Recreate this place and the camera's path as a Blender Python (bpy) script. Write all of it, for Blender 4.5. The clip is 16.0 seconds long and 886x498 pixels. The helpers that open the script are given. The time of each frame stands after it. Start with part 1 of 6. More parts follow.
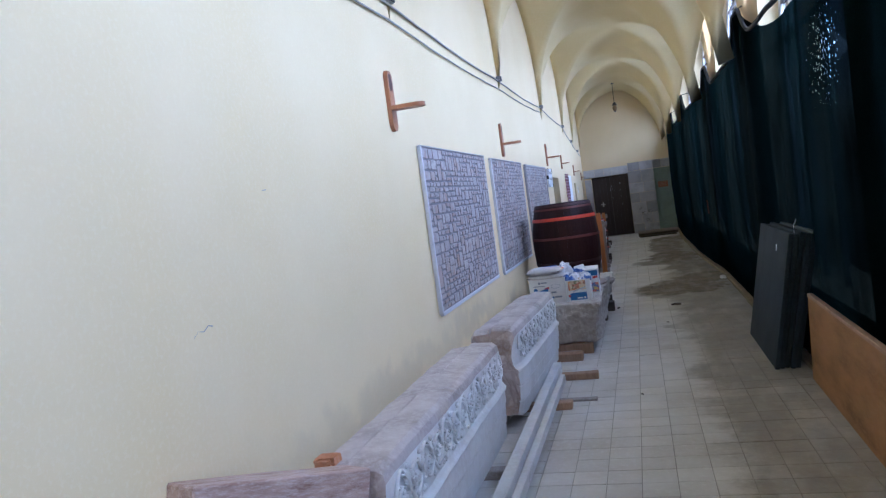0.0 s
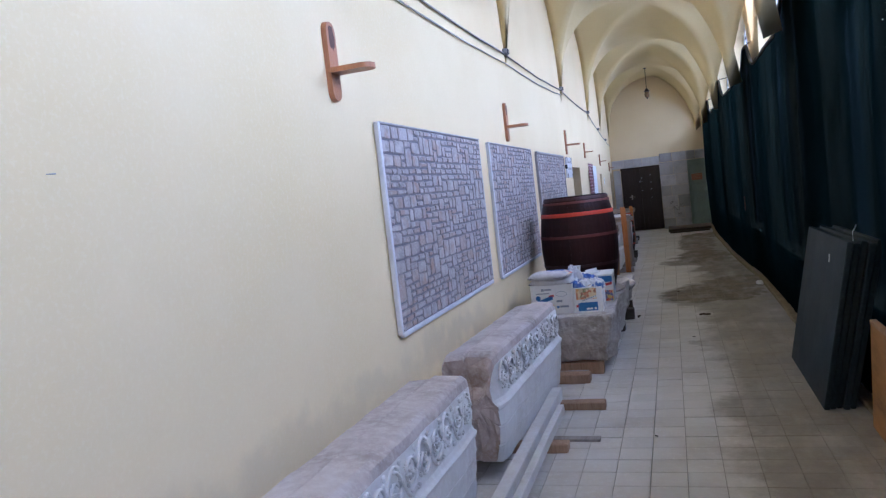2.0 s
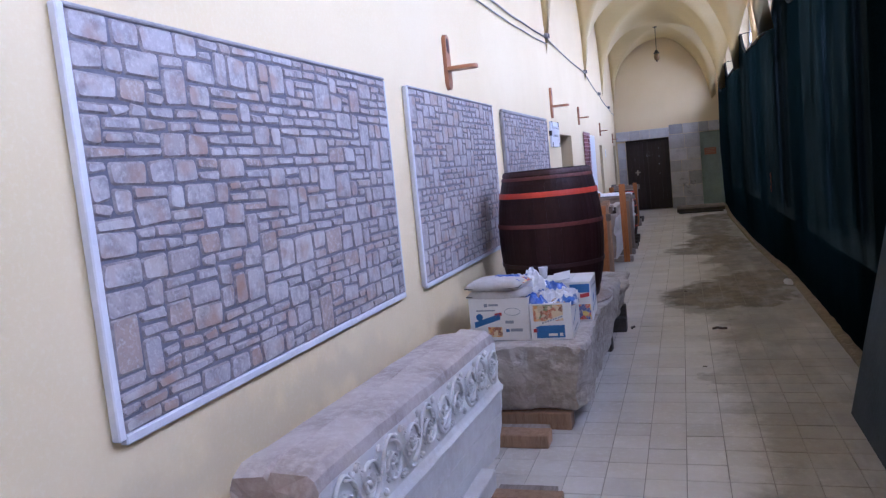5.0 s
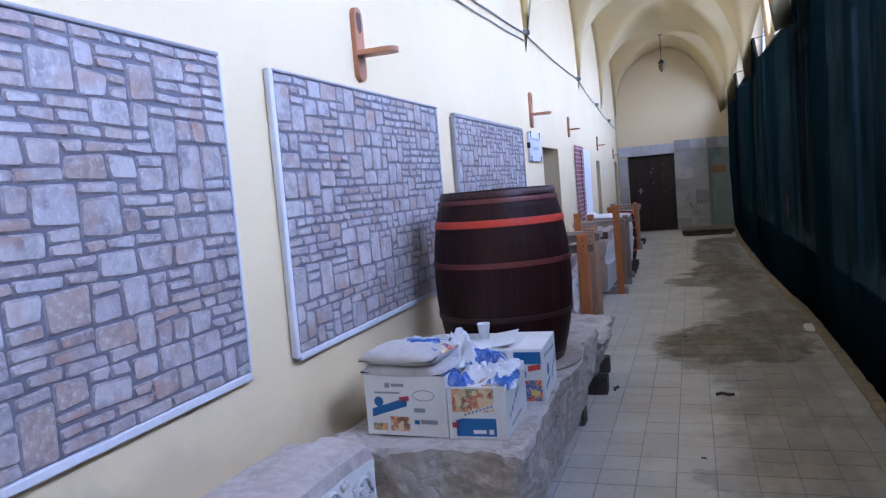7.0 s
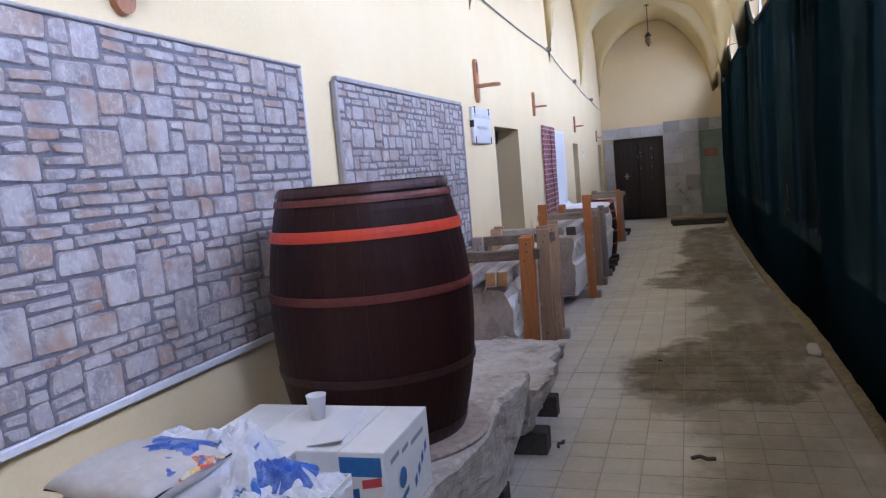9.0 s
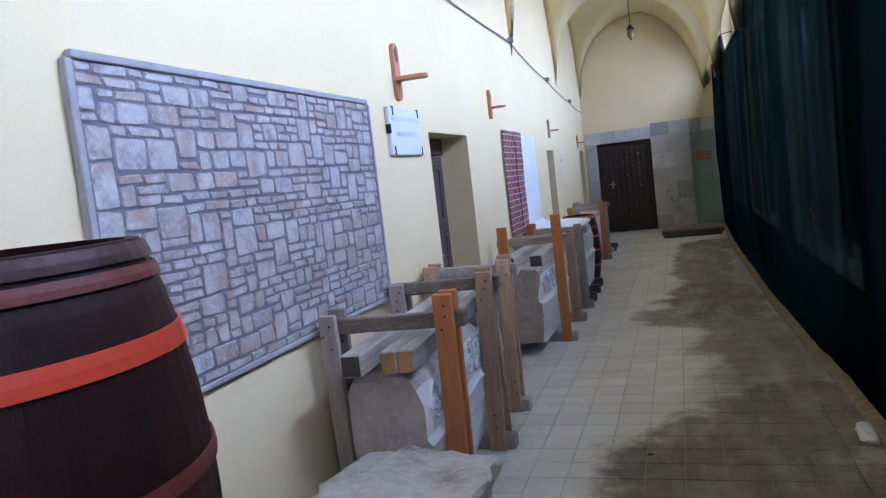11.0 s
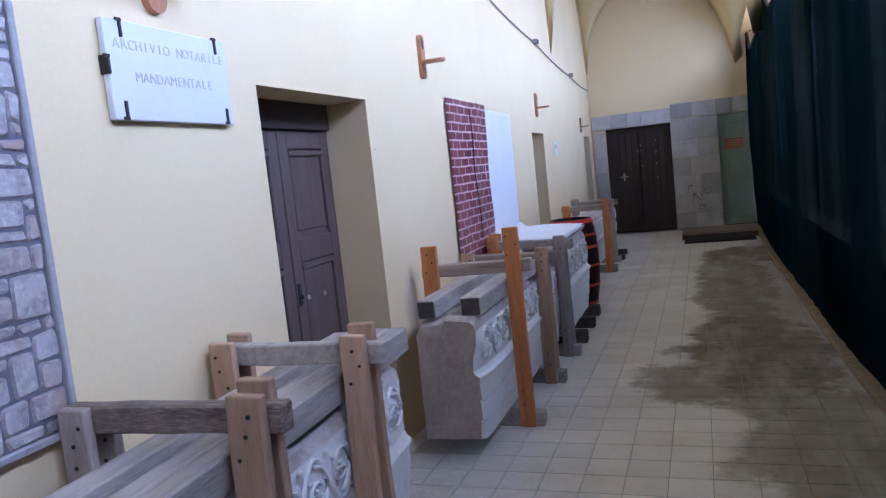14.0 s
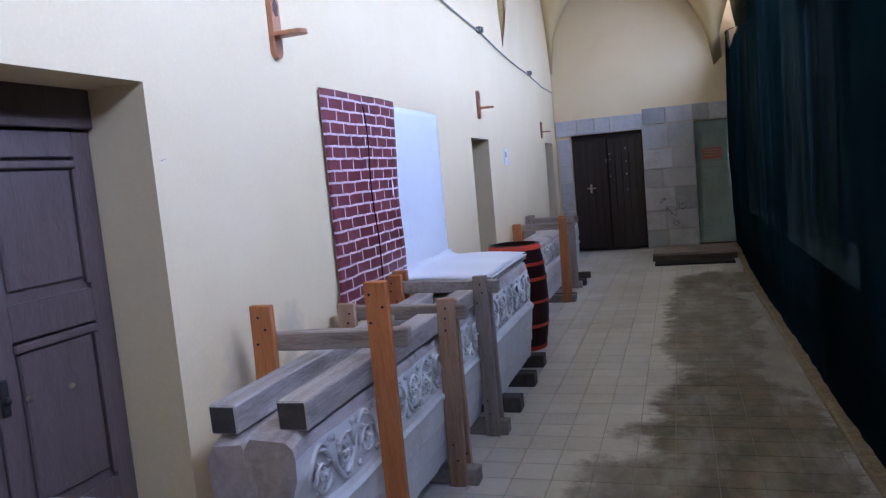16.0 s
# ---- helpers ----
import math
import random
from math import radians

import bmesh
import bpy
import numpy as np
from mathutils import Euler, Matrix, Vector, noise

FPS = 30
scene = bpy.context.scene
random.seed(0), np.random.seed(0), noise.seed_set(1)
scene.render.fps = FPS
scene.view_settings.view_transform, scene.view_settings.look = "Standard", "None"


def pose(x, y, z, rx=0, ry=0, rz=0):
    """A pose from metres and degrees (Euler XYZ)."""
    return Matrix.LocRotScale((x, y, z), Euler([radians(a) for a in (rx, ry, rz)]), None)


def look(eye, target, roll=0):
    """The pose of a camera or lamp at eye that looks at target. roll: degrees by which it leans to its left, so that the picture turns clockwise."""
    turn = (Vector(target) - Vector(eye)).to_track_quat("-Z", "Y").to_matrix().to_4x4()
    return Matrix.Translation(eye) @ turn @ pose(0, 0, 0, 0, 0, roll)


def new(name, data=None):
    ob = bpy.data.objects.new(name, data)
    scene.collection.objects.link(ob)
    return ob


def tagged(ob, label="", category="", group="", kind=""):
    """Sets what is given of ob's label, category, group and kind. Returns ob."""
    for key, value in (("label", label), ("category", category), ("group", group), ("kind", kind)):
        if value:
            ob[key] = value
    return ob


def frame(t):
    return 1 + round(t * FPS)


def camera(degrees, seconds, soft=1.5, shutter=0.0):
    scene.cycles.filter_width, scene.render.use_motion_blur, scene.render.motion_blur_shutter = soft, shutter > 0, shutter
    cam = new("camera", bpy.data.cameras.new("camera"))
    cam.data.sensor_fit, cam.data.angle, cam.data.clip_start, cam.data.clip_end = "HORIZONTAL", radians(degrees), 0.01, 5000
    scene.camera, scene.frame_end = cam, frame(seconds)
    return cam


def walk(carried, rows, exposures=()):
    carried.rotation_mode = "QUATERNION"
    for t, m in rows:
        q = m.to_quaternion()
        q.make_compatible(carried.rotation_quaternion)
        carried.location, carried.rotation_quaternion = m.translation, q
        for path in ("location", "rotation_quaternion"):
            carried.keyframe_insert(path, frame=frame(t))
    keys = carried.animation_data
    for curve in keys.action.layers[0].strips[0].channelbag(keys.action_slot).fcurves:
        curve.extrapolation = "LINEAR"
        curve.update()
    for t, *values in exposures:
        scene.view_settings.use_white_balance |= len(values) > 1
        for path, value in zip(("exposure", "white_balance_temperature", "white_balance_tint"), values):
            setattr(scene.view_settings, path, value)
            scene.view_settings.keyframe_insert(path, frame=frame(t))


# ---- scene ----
cam = camera(62.4, 16.0, soft=1.3)
PATH = [
    (0, (1.445, 0.179, 1.719), (0.919, 2.106, 1.608), -7.8),
    (0.5, (1.49, 0.431, 1.696), (0.982, 2.362, 1.569), -9.3),
    (1, (1.576, 0.772, 1.698), (0.94, 2.665, 1.574), -7.3),
    (1.5, (1.605, 1.004, 1.682), (0.923, 2.877, 1.523), -7.0),
    (2, (1.537, 1.333, 1.707), (0.929, 3.233, 1.573), -6.5),
    (2.5, (1.556, 1.661, 1.669), (0.977, 3.568, 1.499), -7.1),
    (3, (1.595, 2.05, 1.688), (0.935, 3.93, 1.507), -5.7),
    (5.5, (1.54, 3.899, 1.619), (0.917, 5.788, 1.414), -5.9),
    (6, (1.53, 4.256, 1.641), (0.948, 6.162, 1.463), -8.4),
    (6.5, (1.592, 4.672, 1.633), (0.995, 6.572, 1.443), -5.7),
    (7, (1.64, 5.032, 1.617), (0.987, 6.915, 1.452), -4.8),
    (7.5, (1.628, 5.446, 1.629), (1.008, 7.339, 1.454), -2.9),
    (8, (1.693, 5.83, 1.595), (1.103, 7.731, 1.399), -4.8),
    (8.5, (1.767, 6.228, 1.625), (1.098, 8.102, 1.426), -4.4),
    (9, (1.781, 6.563, 1.594), (1.135, 8.445, 1.387), -5.0),
    (9.5, (1.78, 6.943, 1.62), (1.198, 8.85, 1.461), -6.8),
    (12, (1.758, 9.244, 1.617), (1.105, 11.121, 1.392), -6.6),
    (12.5, (1.7, 9.681, 1.59), (1.049, 11.556, 1.347), -6.6),
    (13, (1.687, 10.11, 1.615), (1.122, 12.018, 1.414), -8.6),
    (13.5, (1.723, 10.531, 1.58), (1.059, 12.409, 1.4), -8.1),
    (14, (1.722, 10.925, 1.556), (1.044, 12.795, 1.349), -6.1),
    (14.5, (1.711, 11.314, 1.584), (1.146, 13.22, 1.369), -6.4),
    (15, (1.755, 11.711, 1.543), (1.183, 13.616, 1.335), -7.5),
    (15.5, (1.792, 12.09, 1.549), (1.143, 13.971, 1.345), -6.4),
    (16, (1.776, 12.486, 1.582), (1.153, 14.376, 1.379), -5.2),
]
# seconds, stops, kelvin and tint of the camera's own exposure
LIGHT = [
    (0, 1.0, 4640, 19), (0.5, 1.02, 4660, 20), (1, 1.05, 4680, 21), (1.5, 1.02, 4650, 21), (2, 1.0, 4800, 23),
    (2.5, 1.1, 4750, 21), (3, 1.12, 4720, 22), (5.5, 1.2, 4930, 32), (6, 1.2, 4710, 22), (6.5, 1.25, 4640, 24),
    (7, 1.25, 4640, 25), (7.5, 1.25, 4820, 25), (8, 1.25, 5180, 29), (8.5, 1.25, 5080, 26), (9, 1.25, 5170, 24),
    (9.5, 1.2, 4860, 20), (12, 1.34, 4740, 18), (12.5, 1.34, 4800, 21), (13, 1.34, 4830, 24), (13.5, 1.31, 4760, 24),
    (14, 1.29, 4700, 25), (14.5, 1.24, 4920, 33), (15, 1.32, 5030, 37), (15.5, 1.05, 4250, 12), (16, 1.2, 4670, 26),
]
walk(cam, [(t, look(eye, target, roll)) for t, eye, target, roll in PATH], LIGHT)

# ---------------------------------------------------------------- world and light
SUN_EL, SUN_AZ = radians(52), radians(262)
world = bpy.data.worlds.new("sky_world")
scene.world = world
world.use_nodes = True
wn = world.node_tree.nodes
wl = world.node_tree.links
sky = wn.new("ShaderNodeTexSky")
sky.sky_type = "NISHITA"
sky.sun_disc = False
sky.sun_elevation, sky.sun_rotation = SUN_EL, SUN_AZ
sky.air_density, sky.dust_density, sky.ozone_density = 1.0, 2.5, 1.0
wl.new(sky.outputs["Color"], wn["Background"].inputs["Color"])
wn["Background"].inputs["Strength"].default_value = 0.15

sun_data = bpy.data.lights.new("sun", "SUN")
sun_data.energy, sun_data.angle, sun_data.color = 2.5, radians(0.5), (1.0, 0.95, 0.87)
sun = new("sun", sun_data)
sun_dir = Vector((math.cos(SUN_EL) * math.sin(SUN_AZ), math.cos(SUN_EL) * math.cos(SUN_AZ), math.sin(SUN_EL)))
sun.matrix_world = look(sun_dir * 40, (0, 0, 0))

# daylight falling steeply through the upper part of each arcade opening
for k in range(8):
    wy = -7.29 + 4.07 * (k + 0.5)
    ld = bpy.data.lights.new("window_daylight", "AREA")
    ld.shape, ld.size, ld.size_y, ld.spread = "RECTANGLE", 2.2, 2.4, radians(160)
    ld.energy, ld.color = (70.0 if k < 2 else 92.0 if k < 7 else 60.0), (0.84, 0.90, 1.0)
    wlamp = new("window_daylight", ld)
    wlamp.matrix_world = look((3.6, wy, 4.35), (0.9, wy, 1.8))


# ---------------------------------------------------------------- materials
def nodes_of(name):
    m = bpy.data.materials.new(name)
    m.use_nodes = True
    return m, m.node_tree.nodes, m.node_tree.links, m.node_tree.nodes["Principled BSDF"]


def noise_node(n, l, coord, scale, detail=5.0, rough=0.6, stretch=(1, 1, 1)):
    mp = n.new("ShaderNodeMapping")
    mp.inputs["Scale"].default_value = stretch
    l.new(coord, mp.inputs["Vector"])
    t = n.new("ShaderNodeTexNoise")
    t.inputs["Scale"].default_value, t.inputs["Detail"].default_value = scale, detail
    t.inputs["Roughness"].default_value = rough
    l.new(mp.outputs["Vector"], t.inputs["Vector"])
    return t.outputs["Fac"]


def ramp_node(n, l, fac, lo, hi):
    r = n.new("ShaderNodeMapRange")
    r.inputs["From Min"].default_value, r.inputs["From Max"].default_value = lo, hi
    l.new(fac, r.inputs["Value"])
    return r.outputs["Result"]


def mix_node(n, l, fac, a, b, blend="MIX"):
    m = n.new("ShaderNodeMix")
    m.data_type, m.blend_type = "RGBA", blend
    for sock, v in ((m.inputs[0], fac), (m.inputs[6], a), (m.inputs[7], b)):
        if isinstance(v, (int, float)):
            sock.default_value = v
        elif isinstance(v, tuple):
            sock.default_value = (*v, 1)
        else:
            l.new(v, sock)
    return m.outputs[2]


def bump_node(n, l, bsdf, height, strength, dist=0.01):
    b = n.new("ShaderNodeBump")
    b.inputs["Strength"].default_value, b.inputs["Distance"].default_value = strength, dist
    l.new(height, b.inputs["Height"])
    l.new(b.outputs["Normal"], bsdf.inputs["Normal"])


def surface(name, base, dark, light, rough=0.7, big=1.5, fine=40.0, bump=0.25, metal=0.0, stretch=(1, 1, 1),
            amount=0.6, per_object=0.0, per_island=0.0, rough_var=0.12, coat=0.0, spec=0.5):
    """A worn surface: base colour broken up at two scales, with relief; pieces may differ in tone."""
    m, n, l, p = nodes_of(name)
    tc = n.new("ShaderNodeTexCoord").outputs["Object"]
    a = noise_node(n, l, tc, big, 6, 0.62, stretch)
    b = noise_node(n, l, tc, fine, 4, 0.7, stretch)
    c1 = mix_node(n, l, ramp_node(n, l, a, 0.42, 0.72), base, dark)
    c2 = mix_node(n, l, ramp_node(n, l, b, 0.45, 0.8), c1, light)
    col = mix_node(n, l, amount, base, c2)
    if per_object or per_island:
        if per_object:
            rnd = n.new("ShaderNodeObjectInfo").outputs["Random"]
        else:
            rnd = n.new("ShaderNodeNewGeometry").outputs["Random Per Island"]
        k = max(per_object, per_island)
        hsv = n.new("ShaderNodeHueSaturation")
        mr = n.new("ShaderNodeMapRange")
        mr.inputs["To Min"].default_value, mr.inputs["To Max"].default_value = 1 - k, 1 + k
        l.new(rnd, mr.inputs["Value"])
        l.new(mr.outputs["Result"], hsv.inputs["Value"])
        l.new(col, hsv.inputs["Color"])
        col = hsv.outputs["Color"]
    l.new(col, p.inputs["Base Color"])
    rr = n.new("ShaderNodeMapRange")
    rr.inputs["To Min"].default_value, rr.inputs["To Max"].default_value = max(0.02, rough - rough_var), min(1, rough + rough_var)
    l.new(a, rr.inputs["Value"])
    l.new(rr.outputs["Result"], p.inputs["Roughness"])
    p.inputs["Metallic"].default_value = metal
    p.inputs["Coat Weight"].default_value = coat
    p.inputs["Specular IOR Level"].default_value = spec
    bump_node(n, l, p, mix_node(n, l, 0.5, a, b), bump)
    return m


M_VAULT = surface("vault_plaster", (0.77, 0.63, 0.325), (0.71, 0.56, 0.265), (0.79, 0.665, 0.37), 0.85, 0.6, 30, 0.12, amount=0.7)
M_GREYSTONE = surface("grey_ashlar", (0.49, 0.475, 0.47), (0.25, 0.235, 0.235), (0.60, 0.585, 0.575), 0.8, 3, 30, 0.35, per_object=0.28)
M_MORTAR = surface("mortar", (0.40, 0.38, 0.35), (0.28, 0.26, 0.24), (0.5, 0.48, 0.44), 0.9, 5, 60, 0.3)
M_ROUGHSTONE = surface("rough_stone", (0.52, 0.475, 0.43), (0.29, 0.235, 0.195), (0.68, 0.64, 0.60), 0.9, 4.5, 24, 1.0, amount=0.95)
M_MARBLE = surface("weathered_marble", (0.78, 0.765, 0.74), (0.56, 0.51, 0.46), (0.83, 0.825, 0.81), 0.75, 2.0, 26, 0.3, amount=0.75)
M_MARBLE_TOP = surface("dusty_stone", (0.54, 0.475, 0.435), (0.34, 0.28, 0.245), (0.64, 0.59, 0.55), 0.9, 4.0, 24, 0.9, amount=0.95)
M_PINKSTONE = surface("pink_brown_stone", (0.55, 0.455, 0.41), (0.34, 0.225, 0.165), (0.68, 0.61, 0.57), 0.85, 5.0, 26, 0.8, amount=0.95)
WOODS = dict(big=3.0, fine=22.0, bump=0.35, amount=0.85, per_object=0.18)
M_OLDWOOD = surface("grey_weathered_wood", (0.38, 0.335, 0.30), (0.19, 0.155, 0.13), (0.50, 0.46, 0.42), 0.85, stretch=(8, 0.8, 8), **WOODS)
M_OLDWOOD_UP = surface("grey_weathered_post", (0.35, 0.29, 0.25), (0.19, 0.145, 0.12), (0.46, 0.40, 0.36), 0.85, stretch=(8, 8, 0.8), **WOODS)
M_ORANGE_UP = surface("orange_pine_post", (0.50, 0.18, 0.045), (0.31, 0.09, 0.022), (0.58, 0.26, 0.09), 0.65, stretch=(9, 9, 0.8), **WOODS)
M_BROWN_UP = surface("brown_pine_post", (0.45, 0.285, 0.175), (0.27, 0.15, 0.085), (0.56, 0.40, 0.27), 0.75, stretch=(9, 9, 0.8), **WOODS)
M_CROSSWOOD = surface("grey_crossbar", (0.36, 0.29, 0.235), (0.13, 0.095, 0.07), (0.48, 0.41, 0.35), 0.85, stretch=(0.8, 8, 8), **WOODS)
M_SAWNEND = surface("brown_grey_sawn_stone", (0.43, 0.355, 0.31), (0.29, 0.22, 0.18), (0.53, 0.46, 0.415), 0.9, 3.0, 30, 0.35, amount=0.9)
M_PINKTIMBER = surface("pinkish_weathered_timber", (0.50, 0.36, 0.29), (0.24, 0.13, 0.09), (0.62, 0.52, 0.46), 0.85, 5.0, 24.0, 0.5, stretch=(5, 1, 5), amount=0.95)
M_BRICKSCRAP = surface("orange_brick_scrap", (0.56, 0.25, 0.11), (0.40, 0.15, 0.07), (0.64, 0.38, 0.24), 0.9, 9, 40, 0.5, amount=0.9)
M_ROTTEN = surface("dark_rotten_wood", (0.20, 0.15, 0.115), (0.06, 0.04, 0.03), (0.38, 0.32, 0.27), 0.9, 6.0, 26.0, 0.6, stretch=(1, 6, 6), amount=0.95)
M_ORANGECORD = surface("orange_cord", (0.55, 0.10, 0.02), (0.4, 0.06, 0.015), (0.65, 0.16, 0.05), 0.6, 9, 60, 0.1)
M_ENDGRAIN = surface("sawn_end_grain", (0.44, 0.24, 0.085), (0.30, 0.14, 0.04), (0.52, 0.32, 0.14), 0.7, 4, 30, 0.3)
M_NEARBLACK = surface("near_black_brown", (0.075, 0.06, 0.05), (0.03, 0.025, 0.02), (0.13, 0.11, 0.10), 0.85, 8, 40, 0.3)
M_BOARD = surface("orange_board", (0.36, 0.17, 0.04), (0.15, 0.07, 0.02), (0.43, 0.23, 0.07), 0.6, 2.5, 20, 0.25, amount=0.9, stretch=(3, 0.7, 3))
M_BRACKET = surface("varnished_pine", (0.44, 0.19, 0.08), (0.30, 0.11, 0.045), (0.55, 0.28, 0.13), 0.45, 5, 30, 0.15, stretch=(9, 9, 1), per_object=0.1)
M_BURNT = surface("scorched_wood", (0.10, 0.05, 0.035), (0.03, 0.02, 0.015), (0.2, 0.1, 0.06), 0.7, 14, 50, 0.2)
M_DOOR = surface("brown_door_paint", (0.098, 0.068, 0.062), (0.058, 0.040, 0.036), (0.145, 0.107, 0.093), 0.5, 2.5, 30, 0.12, stretch=(6, 6, 0.8), amount=0.8)
M_DARKDOOR = surface("dark_plank_door", (0.026, 0.015, 0.013), (0.012, 0.007, 0.006), (0.055, 0.036, 0.03), 0.42, 2.5, 30, 0.2, stretch=(9, 9, 0.7), amount=0.8, per_object=0.2)
M_GREENDOOR = surface("grey_green_paint", (0.26, 0.325, 0.27), (0.18, 0.225, 0.185), (0.33, 0.40, 0.33), 0.5, 3, 30, 0.12, amount=0.8)
M_BARREL = surface("dark_barrel_stave", (0.026, 0.0075, 0.006), (0.011, 0.0035, 0.003), (0.044, 0.015, 0.011), 0.5, 3, 30, 0.2, stretch=(7, 7, 0.7), amount=0.8, per_object=0.12, spec=0.22)
M_HOOP = surface("dark_iron_hoop", (0.050, 0.020, 0.018), (0.024, 0.012, 0.011), (0.10, 0.04, 0.035), 0.45, 8, 50, 0.15, metal=0.3)
M_REDHOOP = surface("red_painted_hoop", (0.60, 0.055, 0.018), (0.50, 0.035, 0.012), (0.66, 0.085, 0.03), 0.45, 6, 40, 0.1, amount=0.6)
M_RUSTHOOP = surface("worn_red_hoop", (0.14, 0.028, 0.018), (0.06, 0.018, 0.014), (0.22, 0.05, 0.03), 0.5, 9, 50, 0.15)
M_HEM = surface("net_hem", (0.003, 0.004, 0.0045), (0.002, 0.002, 0.002), (0.006, 0.008, 0.008), 0.6, 4, 60, 0.2)
M_SLATE = surface("blue_grey_panel", (0.030, 0.041, 0.050), (0.018, 0.025, 0.031), (0.048, 0.062, 0.072), 0.6, 2, 40, 0.1, amount=0.8, spec=0.2)
M_CARTON = surface("white_carton", (0.84, 0.83, 0.81), (0.72, 0.69, 0.64), (0.86, 0.855, 0.85), 0.6, 4, 30, 0.06)
M_CARTON_IN = surface("brown_cardboard", (0.40, 0.29, 0.20), (0.28, 0.19, 0.12), (0.5, 0.38, 0.27), 0.8, 6, 40, 0.1)
M_INKBLUE = surface("blue_print", (0.035, 0.16, 0.42), (0.025, 0.12, 0.33), (0.05, 0.2, 0.48), 0.5, 12, 60, 0.02)
M_INKRED = surface("red_print", (0.55, 0.05, 0.05), (0.45, 0.03, 0.03), (0.6, 0.09, 0.08), 0.5, 12, 60, 0.02)
M_INKGREY = surface("grey_print", (0.30, 0.33, 0.37), (0.25, 0.28, 0.32), (0.36, 0.39, 0.43), 0.5, 12, 60, 0.02)
M_SACK = surface("grey_plastic_sack", (0.58, 0.55, 0.53), (0.42, 0.39, 0.37), (0.68, 0.65, 0.64), 0.42, 6, 30, 0.3)
M_FILM = surface("white_plastic_film", (0.70, 0.71, 0.75), (0.58, 0.60, 0.66), (0.78, 0.79, 0.82), 0.28, 7, 30, 0.3)
M_FILMBLUE = surface("blue_plastic_film", (0.05, 0.13, 0.50), (0.03, 0.07, 0.33), (0.3, 0.4, 0.68), 0.28, 11, 30, 0.3, amount=0.9)
M_CUP = surface("white_plastic_cup", (0.76, 0.76, 0.77), (0.7, 0.7, 0.71), (0.8, 0.8, 0.8), 0.35, 9, 40, 0.02)
M_SHEET = surface("white_sheet", (0.78, 0.79, 0.81), (0.72, 0.73, 0.76), (0.8, 0.81, 0.83), 0.5, 2, 30, 0.05)
M_PLAQUE = surface("white_marble_plaque", (0.74, 0.74, 0.75), (0.66, 0.66, 0.68), (0.78, 0.78, 0.79), 0.35, 3, 30, 0.04)
M_LETTER = surface("faded_grey_letters", (0.55, 0.54, 0.53), (0.46, 0.45, 0.44), (0.62, 0.61, 0.60), 0.6, 12, 40, 0.05)
M_IRON = surface("dark_iron", (0.035, 0.032, 0.030), (0.02, 0.018, 0.017), (0.07, 0.06, 0.055), 0.5, 8, 50, 0.15, metal=0.6)
M_BRASS = surface("worn_brass", (0.55, 0.48, 0.36), (0.36, 0.3, 0.2), (0.66, 0.6, 0.5), 0.35, 8, 50, 0.1, metal=0.9)
M_CABLE = surface("grey_cable", (0.30, 0.29, 0.27), (0.2, 0.19, 0.18), (0.38, 0.37, 0.35), 0.55, 8, 50, 0.05)
M_TRIM = surface("white_trim", (0.70, 0.70, 0.72), (0.58, 0.58, 0.60), (0.76, 0.76, 0.77), 0.5, 4, 40, 0.06)
M_GREYTRIM = surface("grey_edge_roll", (0.36, 0.34, 0.34), (0.25, 0.24, 0.25), (0.46, 0.44, 0.44), 0.6, 12, 40, 0.2)
M_PRINTJOINT = surface("printed_joint", (0.145, 0.14, 0.17), (0.085, 0.085, 0.115), (0.22, 0.215, 0.24), 0.45, 9, 50, 0.1)
M_SKIRT = surface("dirty_kerb", (0.22, 0.17, 0.095), (0.10, 0.075, 0.042), (0.34, 0.28, 0.18), 0.9, 3, 25, 0.4, amount=0.9)
M_DOORMAT = surface("dark_mat", (0.022, 0.018, 0.015), (0.012, 0.010, 0.009), (0.04, 0.03, 0.025), 0.95, 6, 90, 0.5)
M_OUTSIDE = surface("courtyard_stone", (0.40, 0.385, 0.36), (0.30, 0.285, 0.265), (0.47, 0.455, 0.43), 0.9, 1.5, 8, 0.3)
M_GROUND = surface("courtyard_ground", (0.085, 0.085, 0.055), (0.05, 0.055, 0.03), (0.13, 0.12, 0.085), 0.95, 0.4, 12, 0.3)
M_LAMPGLASS = surface("amber_lamp_glass", (0.25, 0.16, 0.07), (0.15, 0.09, 0.04), (0.34, 0.24, 0.12), 0.2, 8, 50, 0.05)
M_REDSIGN = surface("faded_red_notice", (0.38, 0.14, 0.085), (0.30, 0.10, 0.06), (0.44, 0.2, 0.13), 0.6, 12, 50, 0.03)
M_DUST = surface("white_plaster_dust", (0.66, 0.65, 0.63), (0.5, 0.49, 0.46), (0.74, 0.73, 0.72), 0.95, 8, 60, 0.4)


